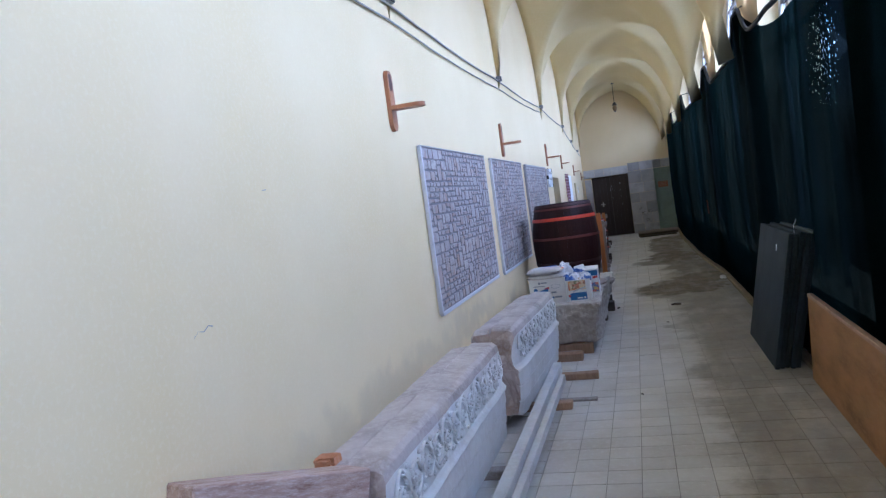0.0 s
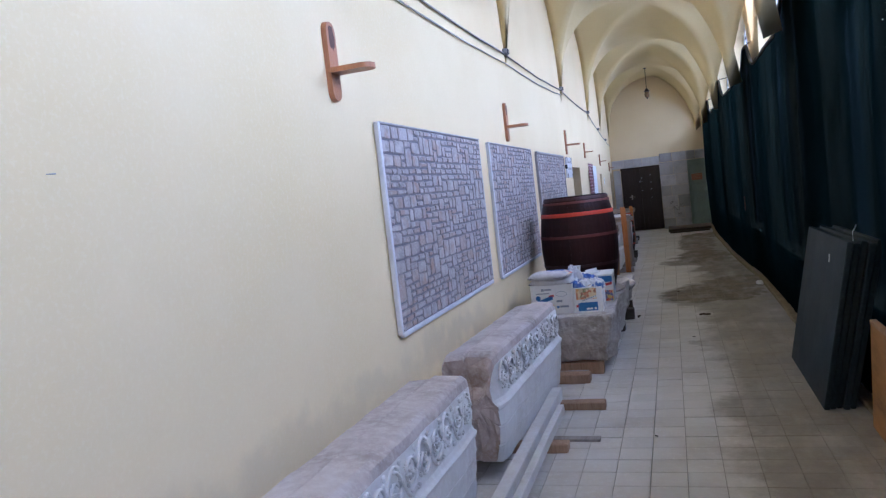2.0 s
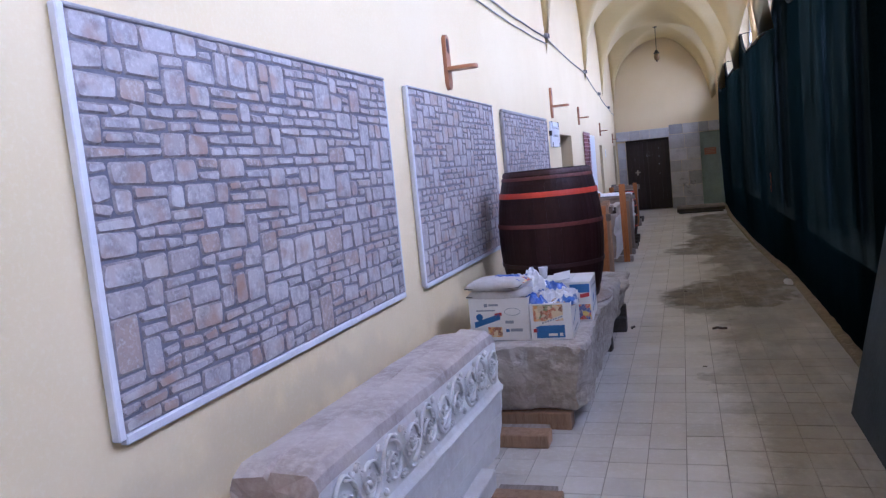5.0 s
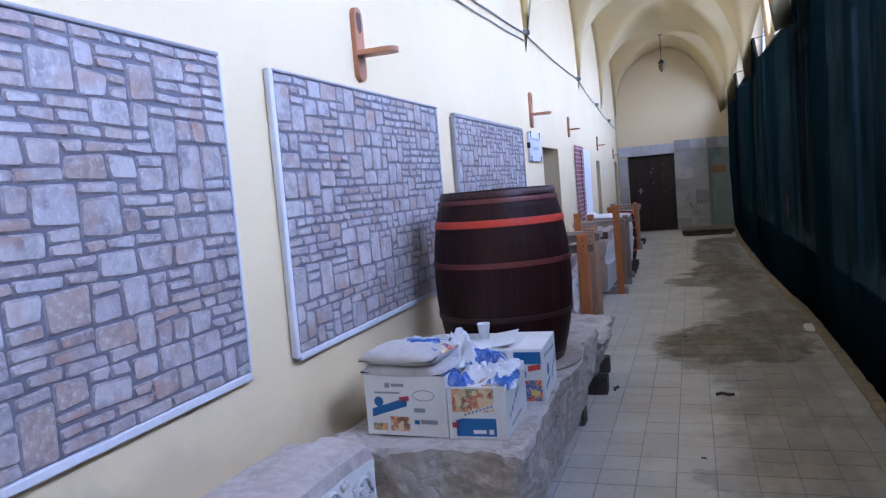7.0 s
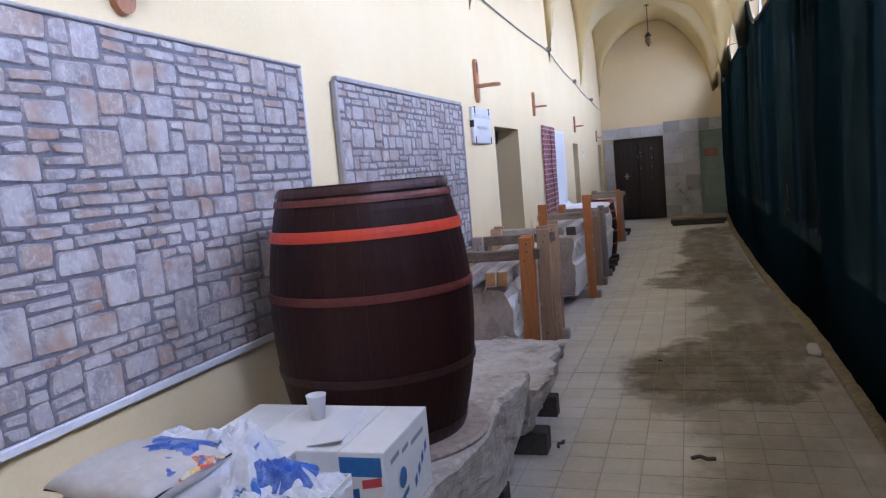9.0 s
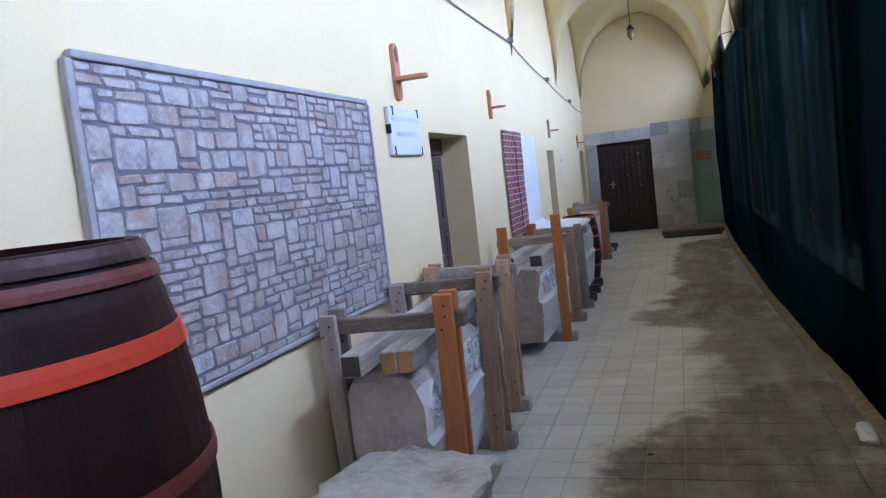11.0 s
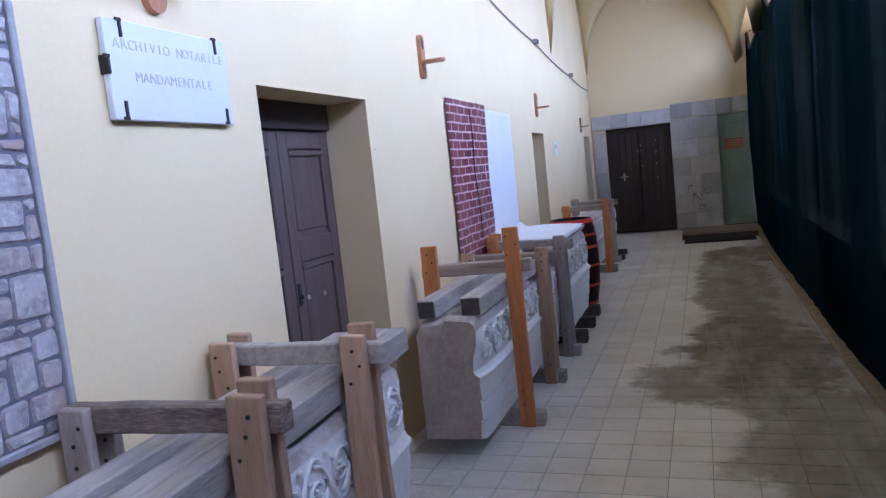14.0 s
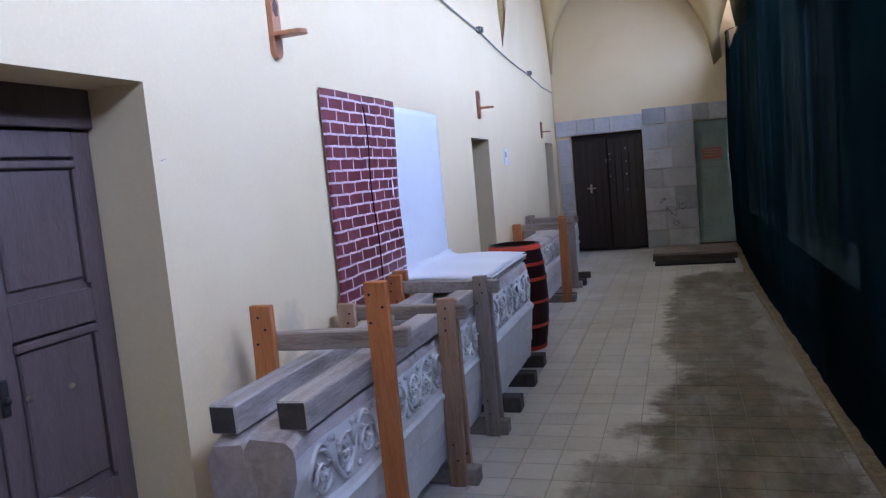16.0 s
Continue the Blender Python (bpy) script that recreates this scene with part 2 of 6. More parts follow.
def plaster_material():
    """Cream wall paint with faint blotches and a few darker grey-brown patches of uneven outline."""
    m, n, l, p = nodes_of("cream_plaster")
    pos = n.new("ShaderNodeNewGeometry").outputs["Position"]
    a = noise_node(n, l, pos, 0.8, 6, 0.6)
    b = noise_node(n, l, pos, 55, 4, 0.7)
    c = mix_node(n, l, ramp_node(n, l, a, 0.4, 0.7), (0.80, 0.655, 0.39), (0.755, 0.605, 0.335))
    c = mix_node(n, l, ramp_node(n, l, b, 0.5, 0.85), c, (0.82, 0.695, 0.445))
    warp = n.new("ShaderNodeVectorMath")
    warp.operation = "MULTIPLY_ADD"
    wt = n.new("ShaderNodeTexNoise")
    wt.inputs["Scale"].default_value, wt.inputs["Detail"].default_value = 3.5, 6
    l.new(pos, wt.inputs["Vector"])
    l.new(wt.outputs["Color"], warp.inputs[0])
    warp.inputs[1].default_value = (0, 0.5, 0.5)
    l.new(pos, warp.inputs[2])
    for cy, cz, ry, rz, k in WALL_PATCHES:
        d = n.new("ShaderNodeVectorMath")
        d.operation = "SUBTRACT"
        l.new(warp.outputs["Vector"], d.inputs[0])
        d.inputs[1].default_value = (0, cy + 0.25, cz + 0.25)
        s = n.new("ShaderNodeVectorMath")
        s.operation = "MULTIPLY"
        l.new(d.outputs["Vector"], s.inputs[0])
        s.inputs[1].default_value = (0, 1 / ry, 1 / rz)
        ln = n.new("ShaderNodeVectorMath")
        ln.operation = "LENGTH"
        l.new(s.outputs["Vector"], ln.inputs[0])
        r = n.new("ShaderNodeMapRange")
        r.interpolation_type = "SMOOTHSTEP"
        for key, v in (("From Min", 1.3), ("From Max", 0.3), ("To Min", 0.0), ("To Max", k)):
            r.inputs[key].default_value = v
        l.new(ln.outputs["Value"], r.inputs["Value"])
        c = mix_node(n, l, r.outputs["Result"], c, (0.36, 0.31, 0.24))
    l.new(c, p.inputs["Base Color"])
    p.inputs["Roughness"].default_value = 0.85
    bump_node(n, l, p, mix_node(n, l, 0.6, a, b), 0.1)
    return m


# grey-brown patches on the long wall, mostly behind the stones: y, z, half width, half height, strength
WALL_PATCHES = [(15.0, 0.75, 0.14, 0.25, 0.55), (15.45, 0.85, 0.12, 0.16, 0.5), (15.9, 0.6, 0.3, 0.3, 0.4), (8.15, 0.55, 0.5, 0.2, 0.45), (3.8, 0.75, 1.4, 0.14, 0.25),
          (6.2, 0.75, 1.2, 0.12, 0.25), (12.0, 0.6, 1.0, 0.3, 0.3), (24.6, 1.2, 0.8, 0.9, 0.3)]
M_PLASTER = plaster_material()


def stone_print_material():
    """Printed stones: each one its own tone, grey, bluish or rusty, mottled inside."""
    m, n, l, p = nodes_of("printed_stone")
    rnd = n.new("ShaderNodeNewGeometry").outputs["Random Per Island"]
    tc = n.new("ShaderNodeTexCoord").outputs["Object"]
    r = n.new("ShaderNodeValToRGB")
    e = r.color_ramp.elements
    e[0].position, e[0].color = 0.0, (0.38, 0.33, 0.32, 1)
    e[1].position, e[1].color = 1.0, (0.40, 0.30, 0.25, 1)
    for pos, col in ((0.3, (0.47, 0.44, 0.43, 1)), (0.55, (0.40, 0.37, 0.38, 1)), (0.8, (0.52, 0.49, 0.47, 1)), (0.9, (0.40, 0.33, 0.29, 1))):
        k = e.new(pos)
        k.color = col
    l.new(rnd, r.inputs["Fac"])
    a = noise_node(n, l, tc, 11, 5, 0.65)
    b = noise_node(n, l, tc, 45, 4, 0.7)
    c = mix_node(n, l, ramp_node(n, l, a, 0.46, 0.74), r.outputs["Color"], (0.17, 0.145, 0.15))
    c = mix_node(n, l, ramp_node(n, l, b, 0.5, 0.8), c, (0.62, 0.59, 0.58))
    rust = noise_node(n, l, tc, 7, 3, 0.5)
    c = mix_node(n, l, ramp_node(n, l, rust, 0.50, 0.74), c, (0.36, 0.225, 0.155))
    l.new(c, p.inputs["Base Color"])
    p.inputs["Roughness"].default_value = 0.42
    bump_node(n, l, p, b, 0.15)
    return m


def brick_print_material():
    """Printed burgundy bricks with pale joints on a thin hanging sheet."""
    m, n, l, p = nodes_of("printed_brick_sheet")
    uv = n.new("ShaderNodeTexCoord").outputs["UV"]
    t = n.new("ShaderNodeTexBrick")
    t.inputs["Scale"].default_value = 1.0
    t.inputs["Color1"].default_value = (0.16, 0.028, 0.036, 1)
    t.inputs["Color2"].default_value = (0.23, 0.050, 0.058, 1)
    t.inputs["Mortar"].default_value = (0.66, 0.55, 0.55, 1)
    t.inputs["Mortar Size"].default_value = 0.0065
    t.inputs["Brick Width"].default_value, t.inputs["Row Height"].default_value = 0.185, 0.066
    a = noise_node(n, l, uv, 14, 5, 0.7)
    wob = n.new("ShaderNodeVectorMath")
    wob.operation = "MULTIPLY_ADD"
    nt = n.new("ShaderNodeTexNoise")
    nt.inputs["Scale"].default_value = 9
    l.new(uv, nt.inputs["Vector"])
    l.new(nt.outputs["Color"], wob.inputs[0])
    wob.inputs[1].default_value = (0.014, 0.014, 0)
    l.new(uv, wob.inputs[2])
    l.new(wob.outputs["Vector"], t.inputs["Vector"])
    c = mix_node(n, l, ramp_node(n, l, a, 0.5, 0.9), t.outputs["Color"], (0.10, 0.02, 0.025))
    l.new(c, p.inputs["Base Color"])
    p.inputs["Roughness"].default_value = 0.45
    return m


# centre x, y, half width, half length, strength of the damp stains on the floor; the long first strip also paints in
# the shade beside the net
STAINS_AND_SHADE = [(2.75, 9.0, 1.0, 15.0, 0.6), (2.65, 7.0, 0.75, 8.0, 0.6), (2.65, 18.0, 0.6, 6.0, 0.55), (2.45, 14.7, 0.7, 1.2, 0.8), (1.95, 12.1, 0.75, 0.85, 0.95), (2.35, 13.0, 0.5, 0.9, 0.9), (1.65, 11.6, 0.4, 0.5, 0.6), (2.05, 16.7, 0.55, 1.6, 0.95), (1.7, 15.9, 0.5, 0.6, 0.8),
          (2.0, 19.6, 0.45, 2.4, 0.85), (2.25, 21.8, 0.6, 0.9, 0.9), (2.35, 8.0, 0.5, 1.5, 0.35), (2.5, 5.0, 0.35, 2.0, 0.3), (2.5, 10.5, 0.25, 1.2, 0.35), (1.75, 8.9, 0.2, 0.2, 0.4)]


def tile_material():
    """Worn cement tiles: tone varies per tile, brown damp stains with uneven outlines lie over them, and shade beside
    the net is painted in.
    """
    m, n, l, p = nodes_of("cement_tile")
    pos = n.new("ShaderNodeNewGeometry").outputs["Position"]
    rnd = n.new("ShaderNodeObjectInfo").outputs["Random"]
    isl = n.new("ShaderNodeNewGeometry").outputs["Random Per Island"]
    a = noise_node(n, l, pos, 1.1, 6, 0.65)
    b = noise_node(n, l, pos, 24, 5, 0.7)
    c = mix_node(n, l, ramp_node(n, l, a, 0.38, 0.7), (0.73, 0.705, 0.67), (0.56, 0.51, 0.435))
    c = mix_node(n, l, ramp_node(n, l, b, 0.5, 0.8), c, (0.80, 0.78, 0.755))
    hsv = n.new("ShaderNodeHueSaturation")
    mr = n.new("ShaderNodeMapRange")
    mr.inputs["To Min"].default_value, mr.inputs["To Max"].default_value = 0.92, 1.05
    add = n.new("ShaderNodeMath")
    add.operation = "ADD"
    l.new(rnd, add.inputs[0])
    l.new(isl, add.inputs[1])
    fr = n.new("ShaderNodeMath")
    fr.operation = "FRACT"
    l.new(add.outputs[0], fr.inputs[0])
    l.new(fr.outputs[0], mr.inputs["Value"])
    l.new(mr.outputs["Result"], hsv.inputs["Value"])
    l.new(c, hsv.inputs["Color"])
    c = hsv.outputs["Color"]
    warp = n.new("ShaderNodeVectorMath")
    warp.operation = "MULTIPLY_ADD"
    wt = n.new("ShaderNodeTexNoise")
    wt.inputs["Scale"].default_value, wt.inputs["Detail"].default_value, wt.inputs["Roughness"].default_value = 1.9, 8, 0.66
    l.new(pos, wt.inputs["Vector"])
    l.new(wt.outputs["Color"], warp.inputs[0])
    warp.inputs[1].default_value = (1.0, 1.3, 0)
    l.new(pos, warp.inputs[2])
    stain_shade_mask = None
    for cx, cy, rx, ry, k in STAINS_AND_SHADE:
        d = n.new("ShaderNodeVectorMath")
        d.operation = "SUBTRACT"
        l.new(warp.outputs["Vector"], d.inputs[0])
        d.inputs[1].default_value = (cx + 0.50, cy + 0.65, 0)
        s = n.new("ShaderNodeVectorMath")
        s.operation = "MULTIPLY"
        l.new(d.outputs["Vector"], s.inputs[0])
        s.inputs[1].default_value = (1 / rx, 1 / ry, 0)
        ln = n.new("ShaderNodeVectorMath")
        ln.operation = "LENGTH"
        l.new(s.outputs["Vector"], ln.inputs[0])
        r = n.new("ShaderNodeMapRange")
        r.interpolation_type = "SMOOTHSTEP"
        for key, v in (("From Min", 1.12), ("From Max", 0.80), ("To Min", 0.0), ("To Max", k)):
            r.inputs[key].default_value = v
        l.new(ln.outputs["Value"], r.inputs["Value"])
        if stain_shade_mask is None:
            stain_shade_mask = r.outputs["Result"]
        else:
            mx = n.new("ShaderNodeMath")
            mx.operation = "MAXIMUM"
            l.new(stain_shade_mask, mx.inputs[0])
            l.new(r.outputs["Result"], mx.inputs[1])
            stain_shade_mask = mx.outputs[0]
    patch = noise_node(n, l, pos, 3.5, 6, 0.7)
    # one brown serves the stains and the painted shade along the net
    stain_shade_tone = mix_node(n, l, ramp_node(n, l, patch, 0.4, 0.62), (0.078, 0.060, 0.032), (0.19, 0.148, 0.086))
    streak = noise_node(n, l, pos, 2.4, 6, 0.62, (1.5, 0.5, 1))
    fade = n.new("ShaderNodeMapRange")
    for key, v in (("From Min", 0.30), ("From Max", 0.52), ("To Min", 0.62), ("To Max", 1.0)):
        fade.inputs[key].default_value = v
    l.new(streak, fade.inputs["Value"])
    mul = n.new("ShaderNodeMath")
    mul.operation = "MULTIPLY"
    l.new(stain_shade_mask, mul.inputs[0])
    l.new(fade.outputs["Result"], mul.inputs[1])
    c = mix_node(n, l, mul.outputs[0], c, stain_shade_tone)
    l.new(c, p.inputs["Base Color"])
    rr = n.new("ShaderNodeMapRange")
    rr.inputs["To Min"].default_value, rr.inputs["To Max"].default_value = 0.42, 0.75
    l.new(b, rr.inputs["Value"])
    l.new(rr.outputs["Result"], p.inputs["Roughness"])
    bump_node(n, l, p, b, 0.2, 0.004)
    return m


def photo_print_material(name, scale, tones):
    """A small printed food picture: irregular blobs of a few tones."""
    m, n, l, p = nodes_of(name)
    tc = n.new("ShaderNodeTexCoord").outputs["Object"]
    wt = n.new("ShaderNodeTexNoise")
    wt.inputs["Scale"].default_value = scale * 0.7
    l.new(tc, wt.inputs["Vector"])
    warp = n.new("ShaderNodeVectorMath")
    warp.operation = "MULTIPLY_ADD"
    l.new(wt.outputs["Color"], warp.inputs[0])
    warp.inputs[1].default_value = (0.03, 0.03, 0.03)
    l.new(tc, warp.inputs[2])
    v = n.new("ShaderNodeTexVoronoi")
    v.inputs["Scale"].default_value = scale
    l.new(warp.outputs["Vector"], v.inputs["Vector"])
    sep = n.new("ShaderNodeSeparateColor")
    l.new(v.outputs["Color"], sep.inputs["Color"])
    r = n.new("ShaderNodeValToRGB")
    r.color_ramp.interpolation = "CONSTANT"
    e = r.color_ramp.elements
    e[0].color, e[1].position, e[1].color = (*tones[0], 1), 1 / len(tones), (*tones[1], 1)
    for k, tone in enumerate(tones[2:]):
        q = e.new((k + 2) / len(tones))
        q.color = (*tone, 1)
    l.new(sep.outputs["Red"], r.inputs["Fac"])
    soft = noise_node(n, l, tc, scale * 2.5, 3, 0.6)
    l.new(mix_node(n, l, ramp_node(n, l, soft, 0.45, 0.8), r.outputs["Color"], (0.82, 0.70, 0.52)), p.inputs["Base Color"])
    p.inputs["Roughness"].default_value = 0.4
    return m


def printed_film_material():
    """White plastic film with torn patches of blue print."""
    m, n, l, p = nodes_of("printed_plastic_film")
    tc = n.new("ShaderNodeTexCoord").outputs["Object"]
    a = noise_node(n, l, tc, 13, 3, 0.55, (1, 0.45, 1))
    b = noise_node(n, l, tc, 60, 3, 0.6)
    c = mix_node(n, l, ramp_node(n, l, b, 0.4, 0.75), (0.74, 0.75, 0.78), (0.60, 0.62, 0.68))
    l.new(mix_node(n, l, ramp_node(n, l, a, 0.57, 0.61), c, (0.05, 0.14, 0.45)), p.inputs["Base Color"])
    p.inputs["Roughness"].default_value = 0.3
    bump_node(n, l, p, b, 0.25)
    return m


M_INKORANGE = photo_print_material("orange_photo_print", 42, ((0.70, 0.34, 0.08), (0.62, 0.48, 0.28), (0.30, 0.10, 0.04), (0.78, 0.62, 0.36), (0.55, 0.16, 0.06), (0.22, 0.26, 0.10)))
M_INKFRUIT = photo_print_material("fruit_photo_print", 36, ((0.62, 0.06, 0.05), (0.76, 0.56, 0.10), (0.10, 0.14, 0.40), (0.66, 0.22, 0.08), (0.72, 0.66, 0.5)))
M_FILMPRINT = printed_film_material()


def net_material():
    """Dense dark woven net: a little daylight passes through it, more where it is worn into small holes."""
    m, n, l, p = nodes_of("dark_green_shade_net")
    pos = n.new("ShaderNodeNewGeometry").outputs["Position"]
    a = noise_node(n, l, pos, 1.3, 6, 0.62, (1, 0.6, 1.2))
    b = noise_node(n, l, pos, 90, 4, 0.7)
    c = mix_node(n, l, ramp_node(n, l, a, 0.4, 0.7), (0.0016, 0.0036, 0.0038), (0.0005, 0.001, 0.001))
    l.new(mix_node(n, l, ramp_node(n, l, b, 0.45, 0.8), c, (0.006, 0.013, 0.014)), p.inputs["Base Color"])
    p.inputs["Roughness"].default_value = 0.8
    p.inputs["Specular IOR Level"].default_value = 0.0
    bump_node(n, l, p, b, 0.4)
    weave = noise_node(n, l, pos, 2.2, 5, 0.6, (1, 1.6, 0.5))
    thin = n.new("ShaderNodeMapRange")
    for key, v in (("From Min", 0.35), ("From Max", 0.7), ("To Min", 0.002), ("To Max", 0.011)):
        thin.inputs[key].default_value = v
    l.new(weave, thin.inputs["Value"])
    # a worn patch of pinholes
    d = n.new("ShaderNodeVectorMath")
    d.operation = "DISTANCE"
    l.new(pos, d.inputs[0])
    d.inputs[1].default_value = HOLES
    near = n.new("ShaderNodeMapRange")
    for key, v in (("From Min", 0.75), ("From Max", 0.1), ("To Min", 0.0), ("To Max", 0.27)):
        near.inputs[key].default_value = v
    l.new(d.outputs["Value"], near.inputs["Value"])
    spots = noise_node(n, l, pos, 38, 2, 0.5, (0.05, 1, 1))
    add = n.new("ShaderNodeMath")
    add.operation = "ADD"
    l.new(spots, add.inputs[0])
    l.new(near.outputs["Result"], add.inputs[1])
    hole = ramp_node(n, l, add.outputs[0], 0.86, 0.90)
    mx = n.new("ShaderNodeMath")
    mx.operation = "MAXIMUM"
    l.new(thin.outputs["Result"], mx.inputs[0])
    l.new(hole, mx.inputs[1])
    clear = n.new("ShaderNodeBsdfTransparent")
    clear.inputs["Color"].default_value = (0.75, 0.95, 1.0, 1)
    back = n.new("ShaderNodeBsdfTranslucent")
    l.new(mix_node(n, l, ramp_node(n, l, weave, 0.3, 0.7), (0.0003, 0.0008, 0.0007), (0.0014, 0.0030, 0.0029)), back.inputs["Color"])
    both = n.new("ShaderNodeAddShader")
    l.new(p.outputs["BSDF"], both.inputs[0])
    l.new(back.outputs["BSDF"], both.inputs[1])
    mix = n.new("ShaderNodeMixShader")
    l.new(mx.outputs[0], mix.inputs["Fac"])
    l.new(both.outputs["Shader"], mix.inputs[1])
    l.new(clear.outputs["BSDF"], mix.inputs[2])
    l.new(mix.outputs["Shader"], n["Material Output"].inputs["Surface"])
    return m


HOLES = (2.66, 5.55, 2.42)
M_NET = net_material()
M_STONEPRINT = stone_print_material()
M_STONERIM = surface("printed_stone_rim", (0.31, 0.27, 0.265), (0.16, 0.125, 0.125), (0.50, 0.46, 0.44), 0.45, 7, 38, 0.15, amount=1.0)
M_BRICKPRINT = brick_print_material()
M_TILE = tile_material()
M_JOINT = surface("floor_joint", (0.33, 0.30, 0.26), (0.14, 0.12, 0.09), (0.52, 0.49, 0.44), 0.95, 3, 40, 0.3)


def glass_material():
    m, n, l, p = nodes_of("window_glass")
    p.inputs["Base Color"].default_value = (0.95, 0.97, 0.98, 1)
    p.inputs["Roughness"].default_value = 0.02
    p.inputs["Transmission Weight"].default_value = 1.0
    p.inputs["IOR"].default_value = 1.02
    return m


M_GLASS = glass_material()


# ---------------------------------------------------------------- mesh helpers
def link_mesh(name, bm, mat, smooth=False):
    me = bpy.data.meshes.new(name)
    bmesh.ops.recalc_face_normals(bm, faces=bm.faces)
    bm.to_mesh(me)
    bm.free()
    if smooth:
        for f in me.polygons:
            f.use_smooth = True
    if mat:
        me.materials.append(mat)
    return new(name, me)


def part(name, bm, mat, parent, label="", smooth=False):
    ob = link_mesh(name, bm, mat, smooth)
    ob.parent = parent
    return tagged(ob, label)


def thing(name, m, label, category, group="", kind=""):
    e = new(name)
    e.empty_display_size = 0.1
    e.matrix_world = m
    return tagged(e, label, category, group, kind)


def solid(name, bm, mat, m, label, category, group="", kind="", smooth=False):
    ob = link_mesh(name, bm, mat, smooth)
    ob.matrix_world = m
    return tagged(ob, label, category, group, kind)


def add_box(bm, x0, x1, y0, y1, z0, z1, bevel=0.0, m=None):
    c = Matrix.Translation(((x0 + x1) / 2, (y0 + y1) / 2, (z0 + z1) / 2)) @ Matrix.Diagonal((x1 - x0, y1 - y0, z1 - z0, 1))
    r = bmesh.ops.create_cube(bm, size=1.0, matrix=(m @ c) if m else c)
    if bevel:
        es = list({e for v in r["verts"] for e in v.link_edges})
        bmesh.ops.bevel(bm, geom=es, offset=bevel, segments=1, affect="EDGES", clamp_overlap=True)
    return r["verts"]


def box(x0, x1, y0, y1, z0, z1, bevel=0.0, m=None):
    bm = bmesh.new()
    add_box(bm, x0, x1, y0, y1, z0, z1, bevel, m)
    return bm


def worn_timber(x, y, z, axis, seed, rough=0.004, cuts=5):
    """A sawn timber of size x, y, z centred on the origin, a little uneven, with eased edges; axis is its length."""
    bm = box(-x / 2, x / 2, -y / 2, y / 2, -z / 2, z / 2)
    long_edges = [e for e in bm.edges if abs((e.verts[0].co - e.verts[1].co)[axis]) > 1e-6]
    bmesh.ops.subdivide_edges(bm, edges=long_edges, cuts=cuts, use_grid_fill=True)
    es = [e for e in bm.edges if len(e.link_faces) == 2 and e.calc_face_angle() > 0.5]
    bmesh.ops.bevel(bm, geom=es, offset=min(0.006, min(x, y, z) * 0.12), segments=1, affect="EDGES")
    for v in bm.verts:
        d = noise.noise_vector(v.co * 6 + Vector((seed * 7.1, seed * 3.3, seed)))
        v.co += d * rough
    return bm


def tube(bm, pts, r, sides=8, caps=True):
    """A round tube through the points."""
    rings = []
    n = len(pts)
    for i, p in enumerate(pts):
        p = Vector(p)
        d = (Vector(pts[min(i + 1, n - 1)]) - Vector(pts[max(i - 1, 0)])).normalized()
        q = d.to_track_quat("Z", "Y")
        rr = r[i] if isinstance(r, (list, tuple)) else r
        rings.append([bm.verts.new(p + q @ Vector((math.cos(2 * math.pi * k / sides) * rr, math.sin(2 * math.pi * k / sides) * rr, 0))) for k in range(sides)])
    for a, b in zip(rings, rings[1:]):
        for k in range(sides):
            bm.faces.new((a[k], a[(k + 1) % sides], b[(k + 1) % sides], b[k]))
    if caps:
        bm.faces.new(rings[0])
        bm.faces.new(rings[-1])


def revolve(bm, prof, sides=32, close=False):
    """Turns a profile of (radius, z) round the z axis."""
    rings = [[bm.verts.new((r * math.cos(2 * math.pi * k / sides), r * math.sin(2 * math.pi * k / sides), z)) for k in range(sides)] for r, z in prof]
    pairs = list(zip(rings, rings[1:])) + ([(rings[-1], rings[0])] if close else [])
    for a, b in pairs:
        for k in range(sides):
            bm.faces.new((a[k], a[(k + 1) % sides], b[(k + 1) % sides], b[k]))
    return rings


def rough_block(sx, sy, sz, seed, amp=0.04, cuts=9, freq=2.2, taper=0.0):
    """A rough-hewn block resting on z = 0."""
    bm = box(-sx / 2, sx / 2, -sy / 2, sy / 2, 0, sz)
    bmesh.ops.subdivide_edges(bm, edges=bm.edges[:], cuts=cuts, use_grid_fill=True)
    off = Vector((seed * 3.7, seed * 1.9, seed * 5.3))
    for v in bm.verts:
        c = v.co
        k = Vector((c.x / (sx / 2), c.y / (sy / 2), (c.z - sz / 2) / (sz / 2)))
        corner = sum(1 for a in k if abs(a) > 0.98)
        n1 = noise.noise_vector(c * freq + off)
        n2 = noise.noise_vector(c * freq * 3.5 + off) + noise.noise_vector(c * freq * 9 + off) * 0.5
        low = 1 - c.z / sz
        c.x *= 1 - taper * low
        c.y *= 1 - taper * low * 0.6
        v.co = c + n1 * amp + n2 * amp * 0.55 - Vector((k.x, k.y, k.z)) * (0.018 * max(0, corner - 1))
        if k.z > 0.98:
            v.co.z = sz + (v.co.z - sz) * 0.35
        if k.z < -0.98:
            v.co.z = max(0.0, v.co.z * 0.3)
    return bm


# ---------------------------------------------------------------- layout of the corridor
W = 2.68                 # clear width between the wall and the arcade
SPRING, RISE = 3.0, 1.75  # springing height and rise of the vault
BAY, FIRST = 4.07, -7.29  # bay length and first bay line
BAYS = 8
END = 25.4
START = FIRST


def sh(y):
    """The far stretch of the corridor bends slightly to the left."""
    return -0.24 * max(0.0, y - 16.5) / 8.9


